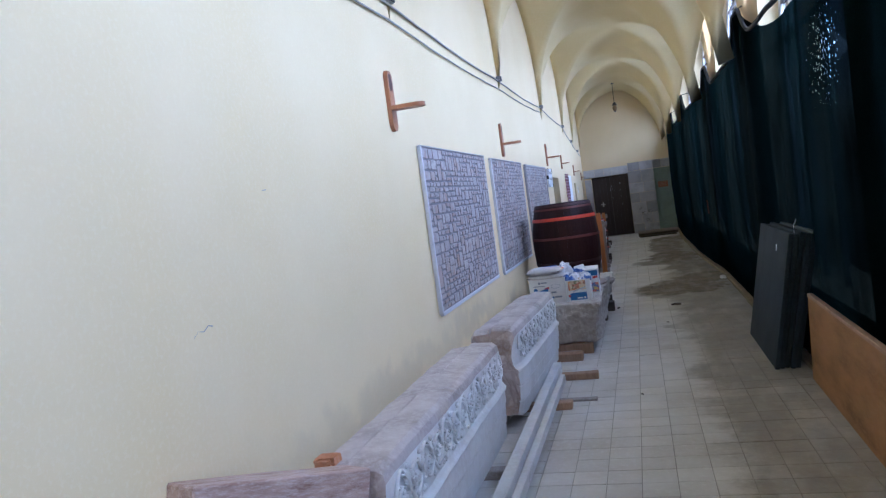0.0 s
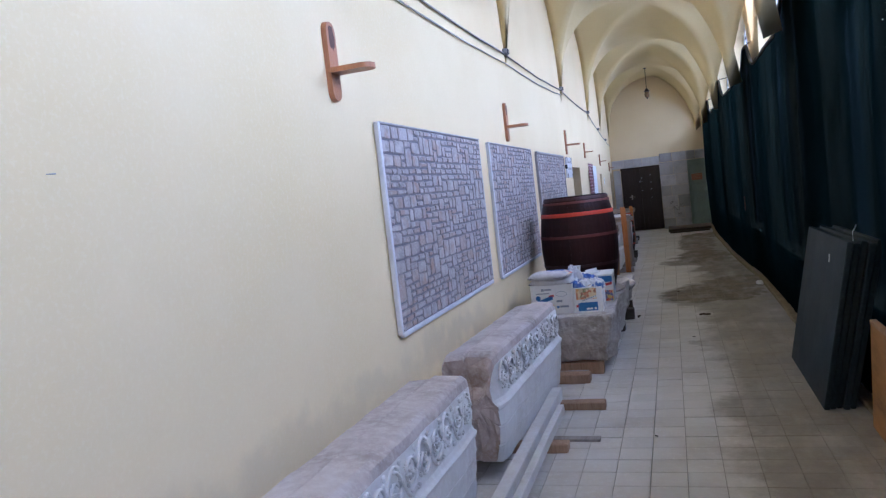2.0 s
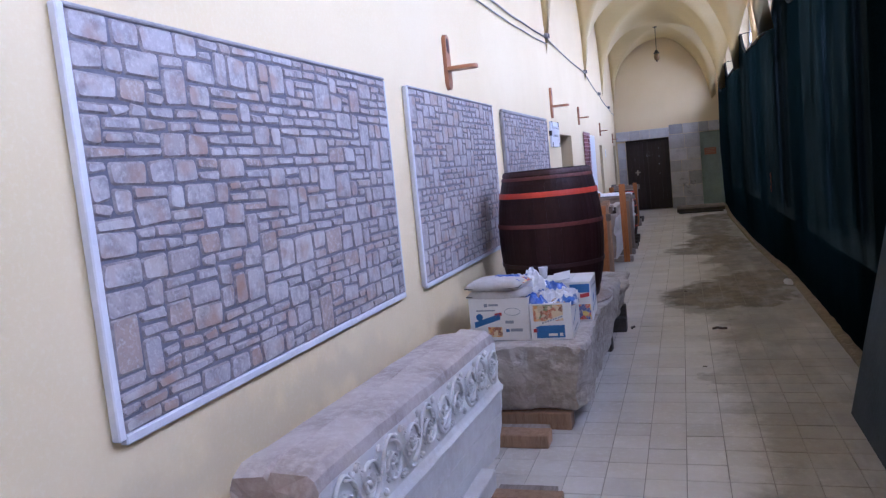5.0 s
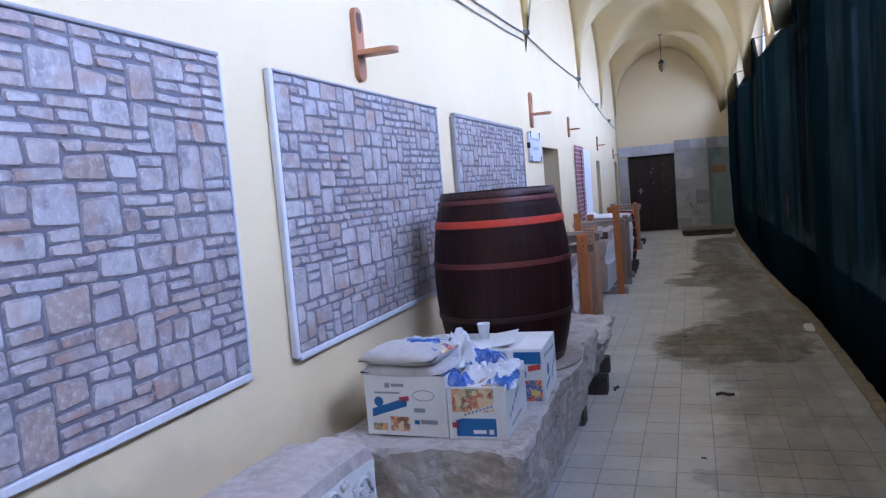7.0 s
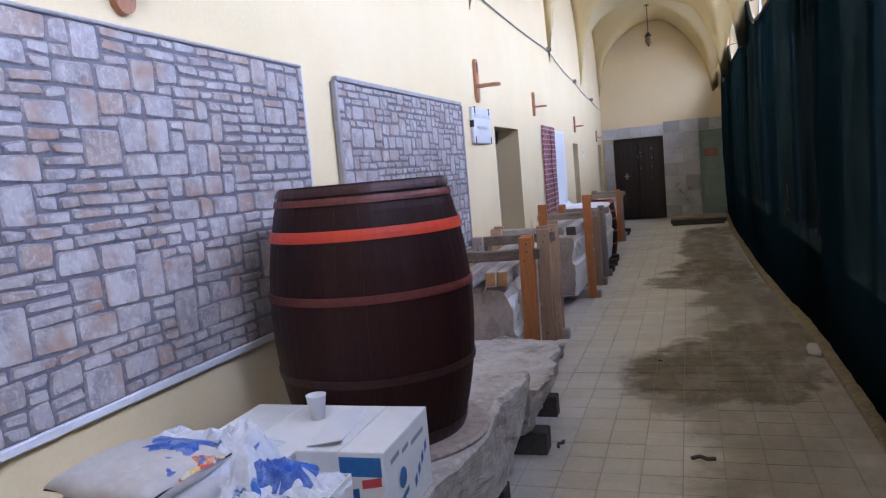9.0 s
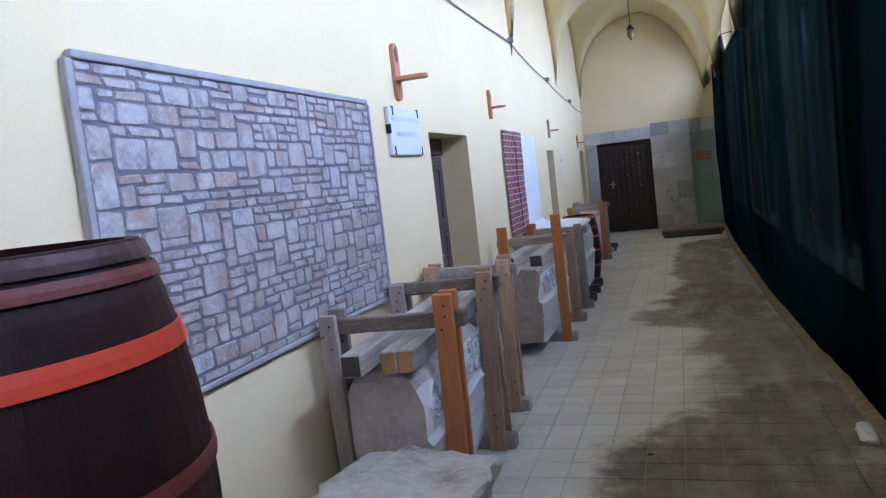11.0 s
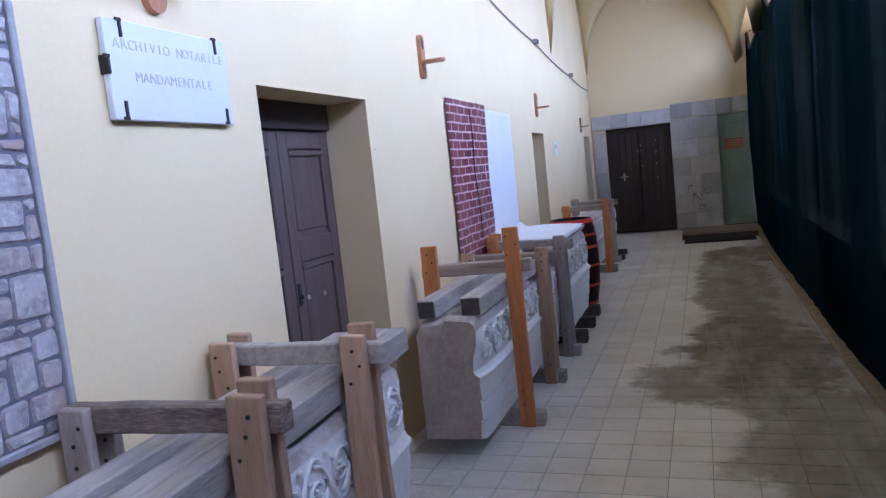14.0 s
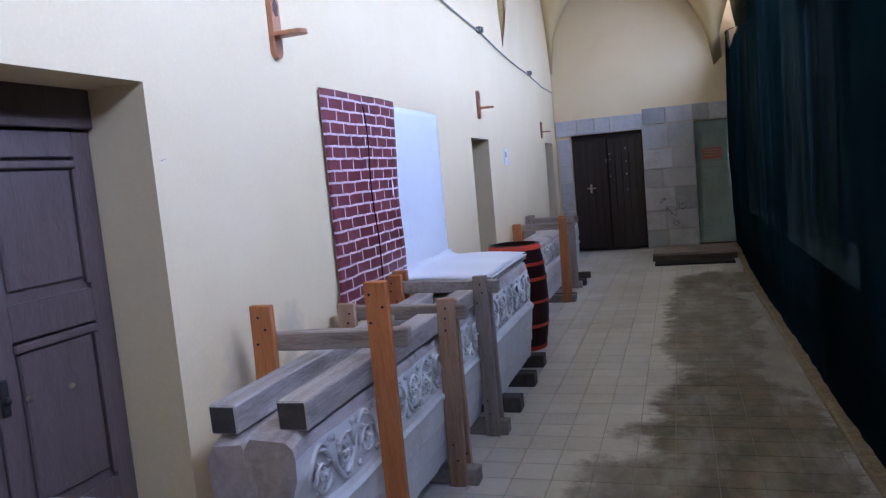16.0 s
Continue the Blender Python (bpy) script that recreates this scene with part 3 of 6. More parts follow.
def shr(y):
    """The same bend, slighter, on the courtyard side."""
    return 0.25 * sh(y)


def arch_h(u):
    """Height over the springing of the pointed arch at u = 0 (side) to 1 (crown)."""
    a = W / 2
    r = (RISE * RISE + a * a) / (2 * a)
    d = u * a
    return math.sqrt(max(0.0, r * r - (r - d) ** 2))


def vault_h(u, side):
    """Height of the vault shell from the wall (u = 0) to the crown (u = 1): full on the wall side, steep over the arcade."""
    e, z0 = ((2.2, SPRING), (1.65, SPRING - 0.13))[side]
    return z0 + (SPRING + RISE + 0.03 - z0) * max(0.0, 1 - (1 - u) ** e) ** (1 / e)


def sheared_box(bm, x0, x1, y0, y1, z0, z1, bend=sh):
    vs = [bm.verts.new((x + bend(y), y, z)) for z in (z0, z1) for x, y in ((x0, y0), (x1, y0), (x1, y1), (x0, y1))]
    for f in ((0, 3, 2, 1), (4, 5, 6, 7), (0, 1, 5, 4), (1, 2, 6, 5), (2, 3, 7, 6), (3, 0, 4, 7)):
        bm.faces.new([vs[i] for i in f])


def right_box(bm, x0, x1, y0, y1, z0, z1):
    sheared_box(bm, x0, x1, y0, y1, z0, z1, shr)


# long wall with its three door niches
DOORS = [(13.61, 14.675, 2.0, 0.27), (19.25, 20.0, 1.9, 0.3), (24.1, 24.95, 1.93, 0.3)]
bm = bmesh.new()
ys = [START]
for y0, y1, zt, dp in DOORS:
    ys += [y0, y1]
ys.append(END + 0.5)
TOP = SPRING + RISE + 0.4
for i in range(len(ys) - 1):
    a, b = ys[i], ys[i + 1]
    cuts = [a] + [y for y in (16.5,) if a < y < b] + [b]
    for c, d in zip(cuts, cuts[1:]):
        if i % 2 == 0:
            sheared_box(bm, -0.55, 0.0, c, d, 0, TOP)
        else:
            sheared_box(bm, -0.55, 0.0, c, d, DOORS[i // 2][2], TOP)
bmesh.ops.remove_doubles(bm, verts=bm.verts, dist=0.0005)
wall_west = link_mesh("wall_west", bm, M_PLASTER)
tagged(wall_west, "cream plastered long wall with deep door niches", "wall", kind="structure")

# vault: groined bays, crease along every diagonal
bm = bmesh.new()
NU = 14
for b in range(BAYS):
    yc = FIRST + BAY * (b + 0.5)
    for sx in (0, 1):
        for sy in (-1, 1):
            grid = {}
            for i in range(NU + 1):
                for j in range(NU + 1):
                    u, v = i / NU, j / NU
                    x = u * W / 2 if sx == 0 else W + 0.20 - u * (W / 2 + 0.20) - 0.40 * (1 - u) * (1 - v) ** 3
                    y = yc + sy * BAY / 2 * (1 - v)
                    if b == BAYS - 1 and sy > 0 and j == 0:
                        y = END + 0.05
                    grid[i, j] = bm.verts.new((x + sh(y) * (1 - x / W) + shr(y) * x / W, y, vault_h(max(u, v), sx)))
            for i in range(NU):
                for j in range(NU):
                    a, c, d, e = grid[i, j], grid[i + 1, j], grid[i + 1, j + 1], grid[i, j + 1]
                    if i == j:
                        bm.faces.new((a, c, d))
                        bm.faces.new((a, d, e))
                    else:
                        bm.faces.new((a, c, d, e))
bmesh.ops.remove_doubles(bm, verts=bm.verts, dist=0.0008)
ceiling = link_mesh("ceiling", bm, M_VAULT, smooth=True)
sol = ceiling.modifiers.new("thickness", "SOLIDIFY")
sol.thickness, sol.offset = 0.18, 1.0
tagged(ceiling, "cream plastered groin vault over the corridor", "ceiling", kind="structure")

# arcade on the courtyard side: piers and pointed arch heads
PIER = 0.52
bm = bmesh.new()
T = 0.42
X0 = W + 0.16
for b in range(BAYS):
    yc = FIRST + BAY * (b + 0.5)
    ya, yb = yc - BAY / 2, yc + BAY / 2
    right_box(bm, X0, X0 + T, ya, ya + PIER, 0, TOP)
    right_box(bm, X0, X0 + T, yb - PIER, yb, 0, TOP)
    right_box(bm, X0, X0 + T, ya + PIER, yb - PIER, 0, 0.6)
    half = BAY / 2 - PIER
    N = 16
    prev = None
    for i in range(2 * N + 1):
        s = i / N - 1
        y = yc + s * half
        z = SPRING - 0.1 + (RISE - 0.1) * arch_h(1 - abs(s)) / RISE
        cur = (y, z)
        if prev:
            (y0, z0), (y1, z1) = prev, cur
            vs = [bm.verts.new((x + shr(y), y, z)) for x in (X0, X0 + T) for y, z in ((y0, z0), (y1, z1), (y1, TOP), (y0, TOP))]
            for f in ((0, 1, 2, 3), (7, 6, 5, 4), (0, 4, 5, 1), (2, 6, 7, 3)):
                bm.faces.new([vs[k] for k in f])
        prev = cur
wall_east = link_mesh("wall_east", bm, M_PLASTER)
tagged(wall_east, "plastered arcade wall with tall pointed openings", "wall", kind="structure")

# end walls
bm = bmesh.new()
add_box(bm, -0.8, W + 0.6, START - 0.4, START, 0, TOP)
tagged(link_mesh("wall_south", bm, M_PLASTER), "plain cream plastered wall closing the corridor", "wall", kind="structure")

EX = sh(END)             # shift of the corridor at the far wall
DD = (0.02, 1.22, 2.03)  # dark double door: x from, to, height
GD = (2.05, 2.70, 2.08)    # green door
bm = bmesh.new()
for x0, x1, z0, z1 in ((-0.9, DD[0], 0, TOP), (DD[0], DD[1], DD[2], TOP), (DD[1], GD[0], 0, TOP), (GD[0], GD[1], GD[2], TOP), (GD[1], W + 0.6, 0, TOP)):
    add_box(bm, x0, x1, END, END + 0.45, z0, z1)
wall_north = link_mesh("wall_north", bm, M_PLASTER)
tagged(wall_north, "cream end wall with a double door and a green door", "wall", kind="structure")

# floor slab and the courtyard outside
bm = box(-0.6, W + 0.45, START - 0.4, END + 0.5, -0.2, -0.006)
floor = link_mesh("floor", bm, M_JOINT)
tagged(floor, "worn grey cement tile floor with brown damp stains and painted shade by the net", "floor", kind="structure")
bm = box(-300, 300, -300, 300, -0.9, -0.22)
tagged(link_mesh("ground", bm, M_GROUND), "dark grassy courtyard ground beyond the arcade", "ground", kind="structure")


# ---------------------------------------------------------------- far wall: stone dressing and doors
def ashlar(parent, x0, x1, z0, z1, rows, seed, y=END):
    """Dressed stones of uneven size over a stretch of the far wall."""
    rng = random.Random(seed)
    zs = [z0]
    for r in range(rows - 1):
        zs.append(z0 + (z1 - z0) * (r + 1 + rng.uniform(-0.18, 0.18)) / rows)
    zs.append(z1)
    for a, b in zip(zs, zs[1:]):
        x = x0
        while x < x1 - 0.02:
            w = rng.uniform(0.26, 0.5)
            e = x + w if x + w < x1 - 0.16 else x1
            ob = part("stone", box(x + 0.003, e - 0.003, y - 0.035 - rng.uniform(0, 0.008), y + 0.01, a + 0.003, b - 0.003, 0.006), M_GREYSTONE, parent)
            x = e


surround = thing("trim_stone_dressing", pose(0, 0, 0), "grey dressed stone surround of the two end doors", "stone surround", kind="structure")
ashlar(surround, DD[1], GD[0], 0.0, 2.08, 6, 4)
ashlar(surround, -0.22, 1.24, 2.03, 2.30, 1, 9)
ashlar(surround, 1.24, 2.74, 2.085, 2.36, 1, 12)
ashlar(surround, -0.2, DD[0] - 0.0, 0.0, 1.985, 5, 15)


scr = random.Random(5)
for cx, cz, r in ((1.62, 0.62, 0.10), (1.80, 0.70, 0.07), (1.70, 0.42, 0.06), (1.50, 0.80, 0.05)):
    bm = bmesh.new()
    ph = scr.uniform(0, 6)
    tube(bm, [(cx + r * math.cos(1.3 * t + ph) * (1 - 0.05 * t), END - 0.0455, cz + r * 0.8 * math.sin(1.9 * t)) for t in [0.35 * q for q in range(15)]], 0.0045, 5)
    part("scrawl", bm, M_NEARBLACK, surround, "black painted scrawl on the stone")


def double_door():
    d = thing("door_4", pose(DD[0], END + 0.1, 0), "dark brown double door of vertical planks, shut", "door", kind="structure")
    w = (DD[1] - DD[0]) / 2
    part("door_frame", box(0, 2 * w, 0.02, 0.08, 1.97, 2.03, 0.004), M_DARKDOOR, d)
    for s in (0, 1):
        leaf = part("leaf", box(s * w + 0.006, (s + 1) * w - 0.006, 0.0, 0.045, 0.02, 1.965, 0.003), M_DARKDOOR, d)
        k = 5
        for i in range(k):
            a = s * w + 0.012 + i * (w - 0.024) / k
            part("plank", box(a + 0.003, a + (w - 0.024) / k - 0.003, -0.016, 0.002, 0.05, 1.94, 0.004), M_DARKDOOR, leaf)
    h = bmesh.new()
    add_box(h, w * 0.36, w * 0.62, -0.034, -0.017, 1.09, 1.11, 0.003)
    add_box(h, w * 0.46, w * 0.52, -0.03, -0.016, 1.02, 1.17, 0.003)
    part("door_handle", h, M_BRASS, d, "worn brass lever handle")
    rng = random.Random(8)
    for i in range(9):
        x, z = w * rng.choice((0.95, 1.05, 1.15, 1.5, 0.35, 1.02)), rng.uniform(0.95, 1.82)
        part("paper_scrap", box(x, x + 0.014, -0.0185, -0.0165, z, z + rng.uniform(0.01, 0.035)), M_SHEET, d, "torn white paper scrap")
    return d


double_door()
tagged(link_mesh("wall_behind_doors", box(-0.4, W + 0.4, END + 0.46, END + 0.6, -0.1, 2.6), M_NEARBLACK), "dark closure behind the end doors", "wall", kind="structure")


def green_door():
    d = thing("door_5", pose(GD[0], END + 0.06, 0.0), "grey-green painted panelled door with a red notice", "door", kind="structure")
    w = GD[1] - GD[0]
    leaf = part("leaf", box(0.0, w, 0.0, 0.05, 0.05, 2.075, 0.004), M_GREENDOOR, d)
    for z0, z1 in ((0.2, 0.98), (1.08, 1.3), (1.38, 1.9)):
        fr = bmesh.new()
        add_box(fr, 0.09, w - 0.06, -0.012, 0.002, z0, z0 + 0.025, 0.004)
        add_box(fr, 0.09, w - 0.06, -0.012, 0.002, z1 - 0.025, z1, 0.004)
        add_box(fr, 0.09, 0.115, -0.0115, 0.002, z0 + 0.025, z1 - 0.025, 0.004)
        add_box(fr, w - 0.085, w - 0.06, -0.0115, 0.002, z0 + 0.025, z1 - 0.025, 0.004)
        part("moulding", fr, M_GREENDOOR, leaf)
    sign = part("notice", box(0.1, 0.41, -0.02, -0.013, 1.43, 1.62), M_REDSIGN, d, "faded red framed notice")
    for i in range(3):
        part("text_line", box(0.14, 0.37 - 0.03 * (i % 2), -0.0215, -0.0195, 1.575 - 0.045 * i, 1.59 - 0.045 * i), M_CARTON_IN, sign)
    part("threshold", box(-0.05, w, -0.05, 0.04, 0.0, 0.05, 0.004), M_DARKDOOR, d)


green_door()

# wooden step with a dark mat in front of the far doors
step = thing("wooden_step", pose(1.34, 23.45, 0), "low wooden platform with a dark mat against it", "step")
part("deck", worn_timber(1.2, 0.9, 0.035, 0, 3, 0.003), M_CROSSWOOD, step).matrix_local = pose(0.6, 0.75, 0.1)
part("riser", box(0.0, 1.18, 0.28, 0.32, 0.002, 0.082, 0.004), M_NEARBLACK, step)
for x in (0.05, 1.1):
    part("bearer", box(x, x + 0.06, 0.33, 1.15, 0.002, 0.081, 0.004), M_OLDWOOD, step)
mat = box(0, 1.08, 0, 0.42, 0, 0.022, 0.006)
solid("doormat", mat, M_DOORMAT, pose(1.38, 23.26, 0.0), "dark ribbed rubber mat on the floor", "mat")


def panel_door(name, y0, y1, top, depth, label):
    """A two-leaf panelled door standing in a deep plastered niche of the long wall."""
    x = sh((y0 + y1) / 2) - depth
    ang = math.degrees(math.atan2(sh(y1) - sh(y0), y1 - y0))
    w = y1 - y0
    d = thing(name, pose(x, y0, 0, 0, 0, -ang), label, "door", kind="structure")
    part("back", box(-0.2, -0.06, -0.02, w + 0.02, 0, top + 0.05), M_NEARBLACK, d)
    part("head", box(-0.05, 0.03, 0.001, w - 0.001, top - 0.14, top, 0.004), M_DOOR, d, "dark brown transom board")
    for s in (0, 1):
        a, b = s * w / 2 + 0.004, (s + 1) * w / 2 - 0.004
        leaf = part("leaf", box(-0.05, -0.012, a, b, 0.02, top - 0.15, 0.003), M_DOOR, d)
        st = 0.085
        rails = bmesh.new()
        add_box(rails, -0.014, 0.008, a, a + st, 0.02, top - 0.15, 0.003)
        add_box(rails, -0.014, 0.008, b - st, b, 0.02, top - 0.15, 0.003)
        for z0, z1 in ((0.02, 0.14), (0.5, 0.58), (1.17, 1.29), (top - 0.24, top - 0.15)):
            add_box(rails, -0.014, 0.0075, a + st, b - st, z0, z1, 0.003)
        part("stile_frame", rails, M_DOOR, leaf)
        for z0, z1 in ((0.17, 0.47), (0.62, 1.13), (1.33, top - 0.28)):
            pn = bmesh.new()
            add_box(pn, -0.013, 0.001, a + st + 0.02, b - st - 0.02, z0, z1, 0.012)
            part("panel", pn, M_DOOR, leaf)
            mo = bmesh.new()
            add_box(mo, -0.012, 0.013, a + st, b - st, z1 + 0.002, z1 + 0.03, 0.005)
            add_box(mo, -0.012, 0.011, b - st - 0.016, b - st, z0 - 0.02, z1, 0.004)
            part("moulding", mo, M_DOOR, leaf)
    lock = part("lock", box(0.008, 0.018, w / 2 + 0.01, w / 2 + 0.045, 0.95, 1.07, 0.006), M_IRON, d, "black iron lock plate")
    kn = bmesh.new()
    bmesh.ops.create_uvsphere(kn, u_segments=10, v_segments=6, radius=0.014, matrix=Matrix.Translation((0.022, w / 2 + 0.028, 1.0)))
    part("knob", kn, M_IRON, lock)
    for yy, zz in ((0.62, 0.98), (0.78, 0.97)):
        rv = bmesh.new()
        bmesh.ops.create_cone(rv, cap_ends=True, segments=12, radius1=0.014, radius2=0.01, depth=0.008, matrix=pose(0.004, w * yy, zz, 0, 90, 0))
        part("rosette", rv, M_BRASS, d, "small brass rosette")
    pl = part("pull", box(0.008, 0.02, 0.18 * w, 0.3 * w, 0.9, 0.93, 0.004, None), M_BRASS, d, "bent metal pull")
    return d


for i, (y0, y1, zt, dp) in enumerate(DOORS):
    panel_door("door_%d" % (i + 1), y0, y1, zt, dp, "brown painted two-leaf panelled door, shut, in a plastered niche")


# ---------------------------------------------------------------- windows of the arcade, courtyard
def arcade_window(b):
    yc = FIRST + BAY * (b + 0.5)
    half = BAY / 2 - PIER
    w = thing("window_%d" % (b + 1), pose(W + 0.38 + shr(yc), yc, 0), "tall pointed iron-framed window with horizontal bars", "window", kind="structure")
    fr = bmesh.new()
    pts = []
    for i in range(17):
        s = i / 8 - 1
        pts.append((0, s * (half - 0.02), SPRING - 0.12 + (RISE - 0.1) * arch_h(1 - abs(s)) / RISE))
    tube(fr, [(0, -half + 0.02, 0.6)] + pts + [(0, half - 0.02, 0.6)], 0.035, 6)
    part("frame", fr, M_TRIM, w)
    for z in (2.95, 3.3, 3.65, 4.0, 4.35):
        lim = half
        for i in range(200):
            if SPRING - 0.12 + (RISE - 0.1) * arch_h(1 - lim / half) / RISE >= z or z < SPRING:
                break
            lim -= half / 200
        part("glazing_bar", box(-0.02, 0.02, -lim, lim, z - 0.018, z + 0.018, 0.003), M_GREYTRIM, w)
    for y in (-0.75, 0.0, 0.75):
        zt = SPRING - 0.12 + (RISE - 0.1) * arch_h(1 - abs(y) / half) / RISE
        part("mullion", box(-0.016, 0.016, y - 0.016, y + 0.016, 0.6, zt, 0.003), M_GREYTRIM, w)
    gl = bmesh.new()
    ring = [gl.verts.new((0.004, p[1], p[2])) for p in [(0, -half + 0.02, 0.6)] + pts + [(0, half - 0.02, 0.6)]]
    gl.faces.new(ring)
    pane = part("pane", gl, M_GLASS, w, "thin clear window glass")
    pane.visible_shadow = False


for b in range(2, BAYS):
    arcade_window(b)

house = thing("courtyard_wing", pose(30, 8, -0.24), "pale stone wing across the courtyard", "building")
part("wall", box(0, 3, -28, 30, 0, 6.5), M_OUTSIDE, house)
part("roof", box(-0.4, 3.2, -28.3, 30.3, 6.5, 6.8, 0.02), M_ROUGHSTONE, house, "flat grey eaves")
for k in range(9):
    win = part("window", box(-0.03, 0.02, -24 + 6 * k, -22.6 + 6 * k, 3.6, 5.4, 0.01), M_IRON, house, "dark window")
    part("sill", box(-0.1, 0.01, -24.1 + 6 * k, -22.5 + 6 * k, 3.48, 3.59, 0.01), M_TRIM, win)


# ---------------------------------------------------------------- shade net along the arcade
def net_shift(y):
    """How far the net hangs out of the straight line of the arcade."""
    knots = ((0.0, 0.10), (5.5, 0.14), (8.0, 0.11), (13.0, 0.13), (15.0, 0.05), (17.0, 0.0), (21.0, 0.0), (25.4, 0.08))
    for (ya, a), (yb, b) in zip(knots, knots[1:]):
        if y <= yb:
            t = max(0.0, (y - ya) / (yb - ya))
            return a + (b - a) * t * t * (3 - 2 * t)
    return knots[-1][1]


def net_top(y):
    ph = ((y - 0.85) / BAY + 0.5) % 1.0 - 0.5
    d = abs(ph) * BAY
    rise = 1.0 if d < 0.22 else max(0.0, 1 - (d - 0.22) / 0.75) ** 2
    return 3.06 + 0.36 * rise + 0.025 * noise.noise(Vector((y * 1.7, 3.1, 0)))


bm = bmesh.new()
NY, NZ = 760, 26
cols = []
NY0, NY1 = 0.6, END - 0.03
for i in range(NY + 1):
    y = NY0 + (NY1 - NY0) * i / NY
    zt = net_top(y)
    col = []
    for j in range(NZ + 1):
        v = j / NZ
        z = 0.035 + (zt - 0.035) * v
        low = 0.25 + 0.75 * min(1.0, z / 1.3)
        fold = low * 0.04 * noise.noise(Vector((y * 1.6, z * 0.35, 1.7))) + 0.005 * noise.noise(Vector((y * 7.0, z * 0.6, 9.2)))
        belly = -0.03 * math.sin(math.pi * v)
        crease = 0.011 * noise.noise(Vector((y * 6 + z * 4, z * 5 - y * 2, 4.4)))
        drape = low * 0.030 * noise.noise(Vector((y * 3.3, 0.3 + z * 0.12, 6.1))) * (0.35 + 0.65 * v)
        lean = 0.19 * max(0.0, 1 - ((y - 7.45) / 1.25) ** 2) * min(1.0, z / 1.1)
        x = W - 0.085 + shr(y) + net_shift(y) + fold * (0.5 + 0.5 * (1 - abs(2 * v - 1))) + belly + crease + drape + lean
        col.append(bm.verts.new((x, y, z)))
    cols.append(col)
for a, b in zip(cols, cols[1:]):
    for j in range(NZ):
        bm.faces.new((a[j], b[j], b[j + 1], a[j + 1]))
net = thing("shade_net", pose(0, 0, 0), "dark green-black woven shade net hung along the arcade", "netting")
part("cloth", bm, M_NET, net, smooth=True)
bm = bmesh.new()
tube(bm, [(W - 0.09 + shr(y) + net_shift(y), y, net_top(y) - 0.012) for y in [NY0 + (NY1 - NY0) * i / 240 for i in range(241)]], 0.022, 6)
part("hem", bm, M_HEM, net, "thick black rolled top hem", smooth=True)
for k in range(2, 9):
    y = 0.85 + BAY * (k - 2)
    if y < END:
        bm = bmesh.new()
        xs = W + shr(y) + net_shift(y)
        tube(bm, [(xs - 0.10, y, net_top(y) - 0.03), (xs - 0.05, y, net_top(y) + 0.03), (W + 0.11 + shr(y), y, net_top(y) + 0.05)], 0.008, 6)
        part("tie", bm, M_IRON, net, "black wire tie")

bm = bmesh.new()
tube(bm, [(W - 0.155 + net_shift(13.9) + 0.006 * math.sin(i * 2.1), 13.9 + 0.012 * math.sin(i * 1.3), 0.98 + 0.027 * i) for i in range(10)], 0.003, 6)
part("cord", bm, M_ORANGECORD, net, "short orange cord tied into the net")

kerb = thing("kerb", pose(0, 0, 0), "low dirty ochre kerb under the net", "kerb", kind="structure")
rng = random.Random(2)
y = -4.5
while y < END - 0.3:
    ln = rng.uniform(0.9, 1.5)
    e = min(y + ln, END - 0.05)
    bm = box(-0.04, 0.05, 0.004, e - y - 0.004, 0.0, 0.045 + rng.uniform(-0.006, 0.006), 0.008)
    ob = part("kerb_stone", bm, M_SKIRT, kerb)
    xa, xb = shr(y) + net_shift(y), shr(e) + net_shift(e)
    ob.matrix_local = pose(W - 0.12 + xa + rng.uniform(-0.008, 0.008), y, 0, 0, 0, -math.degrees(math.atan2(xb - xa, e - y)))
    y = e
solid("plaster_lump", rough_block(0.10, 0.26, 0.035, 6, 0.014, 5, 9), M_DUST, pose(W - 0.19 + net_shift(12.6), 12.6, 0), "white lump of plaster rubble by the kerb", "rubble", smooth=True)

# ---------------------------------------------------------------- stack of panels and a board leaning on the net side
stack = thing("panel_stack", pose(2.385, 7.42, 0, 0, 0, -0.5), "stack of dark blue-grey insulation panels leaning upright", "panels")
for i in range(5):
    bm = box(0, 0.037, -0.70, 0.80, 0, 1.15 - 0.014 * (i % 2), 0.005)
    ob = part("panel", bm, M_SLATE, stack)
    ob.matrix_local = pose(0.005 + 0.0405 * i, 0.018 * ((i * 7) % 3 - 1), 0.0, 0, 11.0 + 0.25 * i, 0.0)
bm = bmesh.new()
tube(bm, [(0.31, -0.45, 1.10), (0.31, -0.45, 1.17), (0.322, -0.47, 1.195), (0.326, -0.49, 1.22)], 0.004, 6)
part("string", bm, M_SHEET, stack, "loose white string")
bm = bmesh.new()
tube(bm, [(0.195, -0.22, 1.00), (0.190, -0.235, 0.97), (0.185, -0.238, 0.945)], 0.004, 6)
part("string", bm, M_SHEET, stack, "white tag of string")
board = thing("plywood_board", pose(2.555, 4.3, 0, 0, 0, -1.2), "orange-brown plywood board standing on its edge", "board")
bm = box(0, 0.028, -1.85, 2.05, 0, 0.655, 0.004)
part("sheet", bm, M_BOARD, board).matrix_local = pose(0, 0, 0, 0, 2.2, 0)
bm = box(-0.004, 0.036, -1.85, 2.05, 0.65, 0.68, 0.005)
part("edge_batten", bm, M_BROWN_UP, board, "dull brown top batten").matrix_local = pose(0, 0, 0, 0, 2.2, 0)


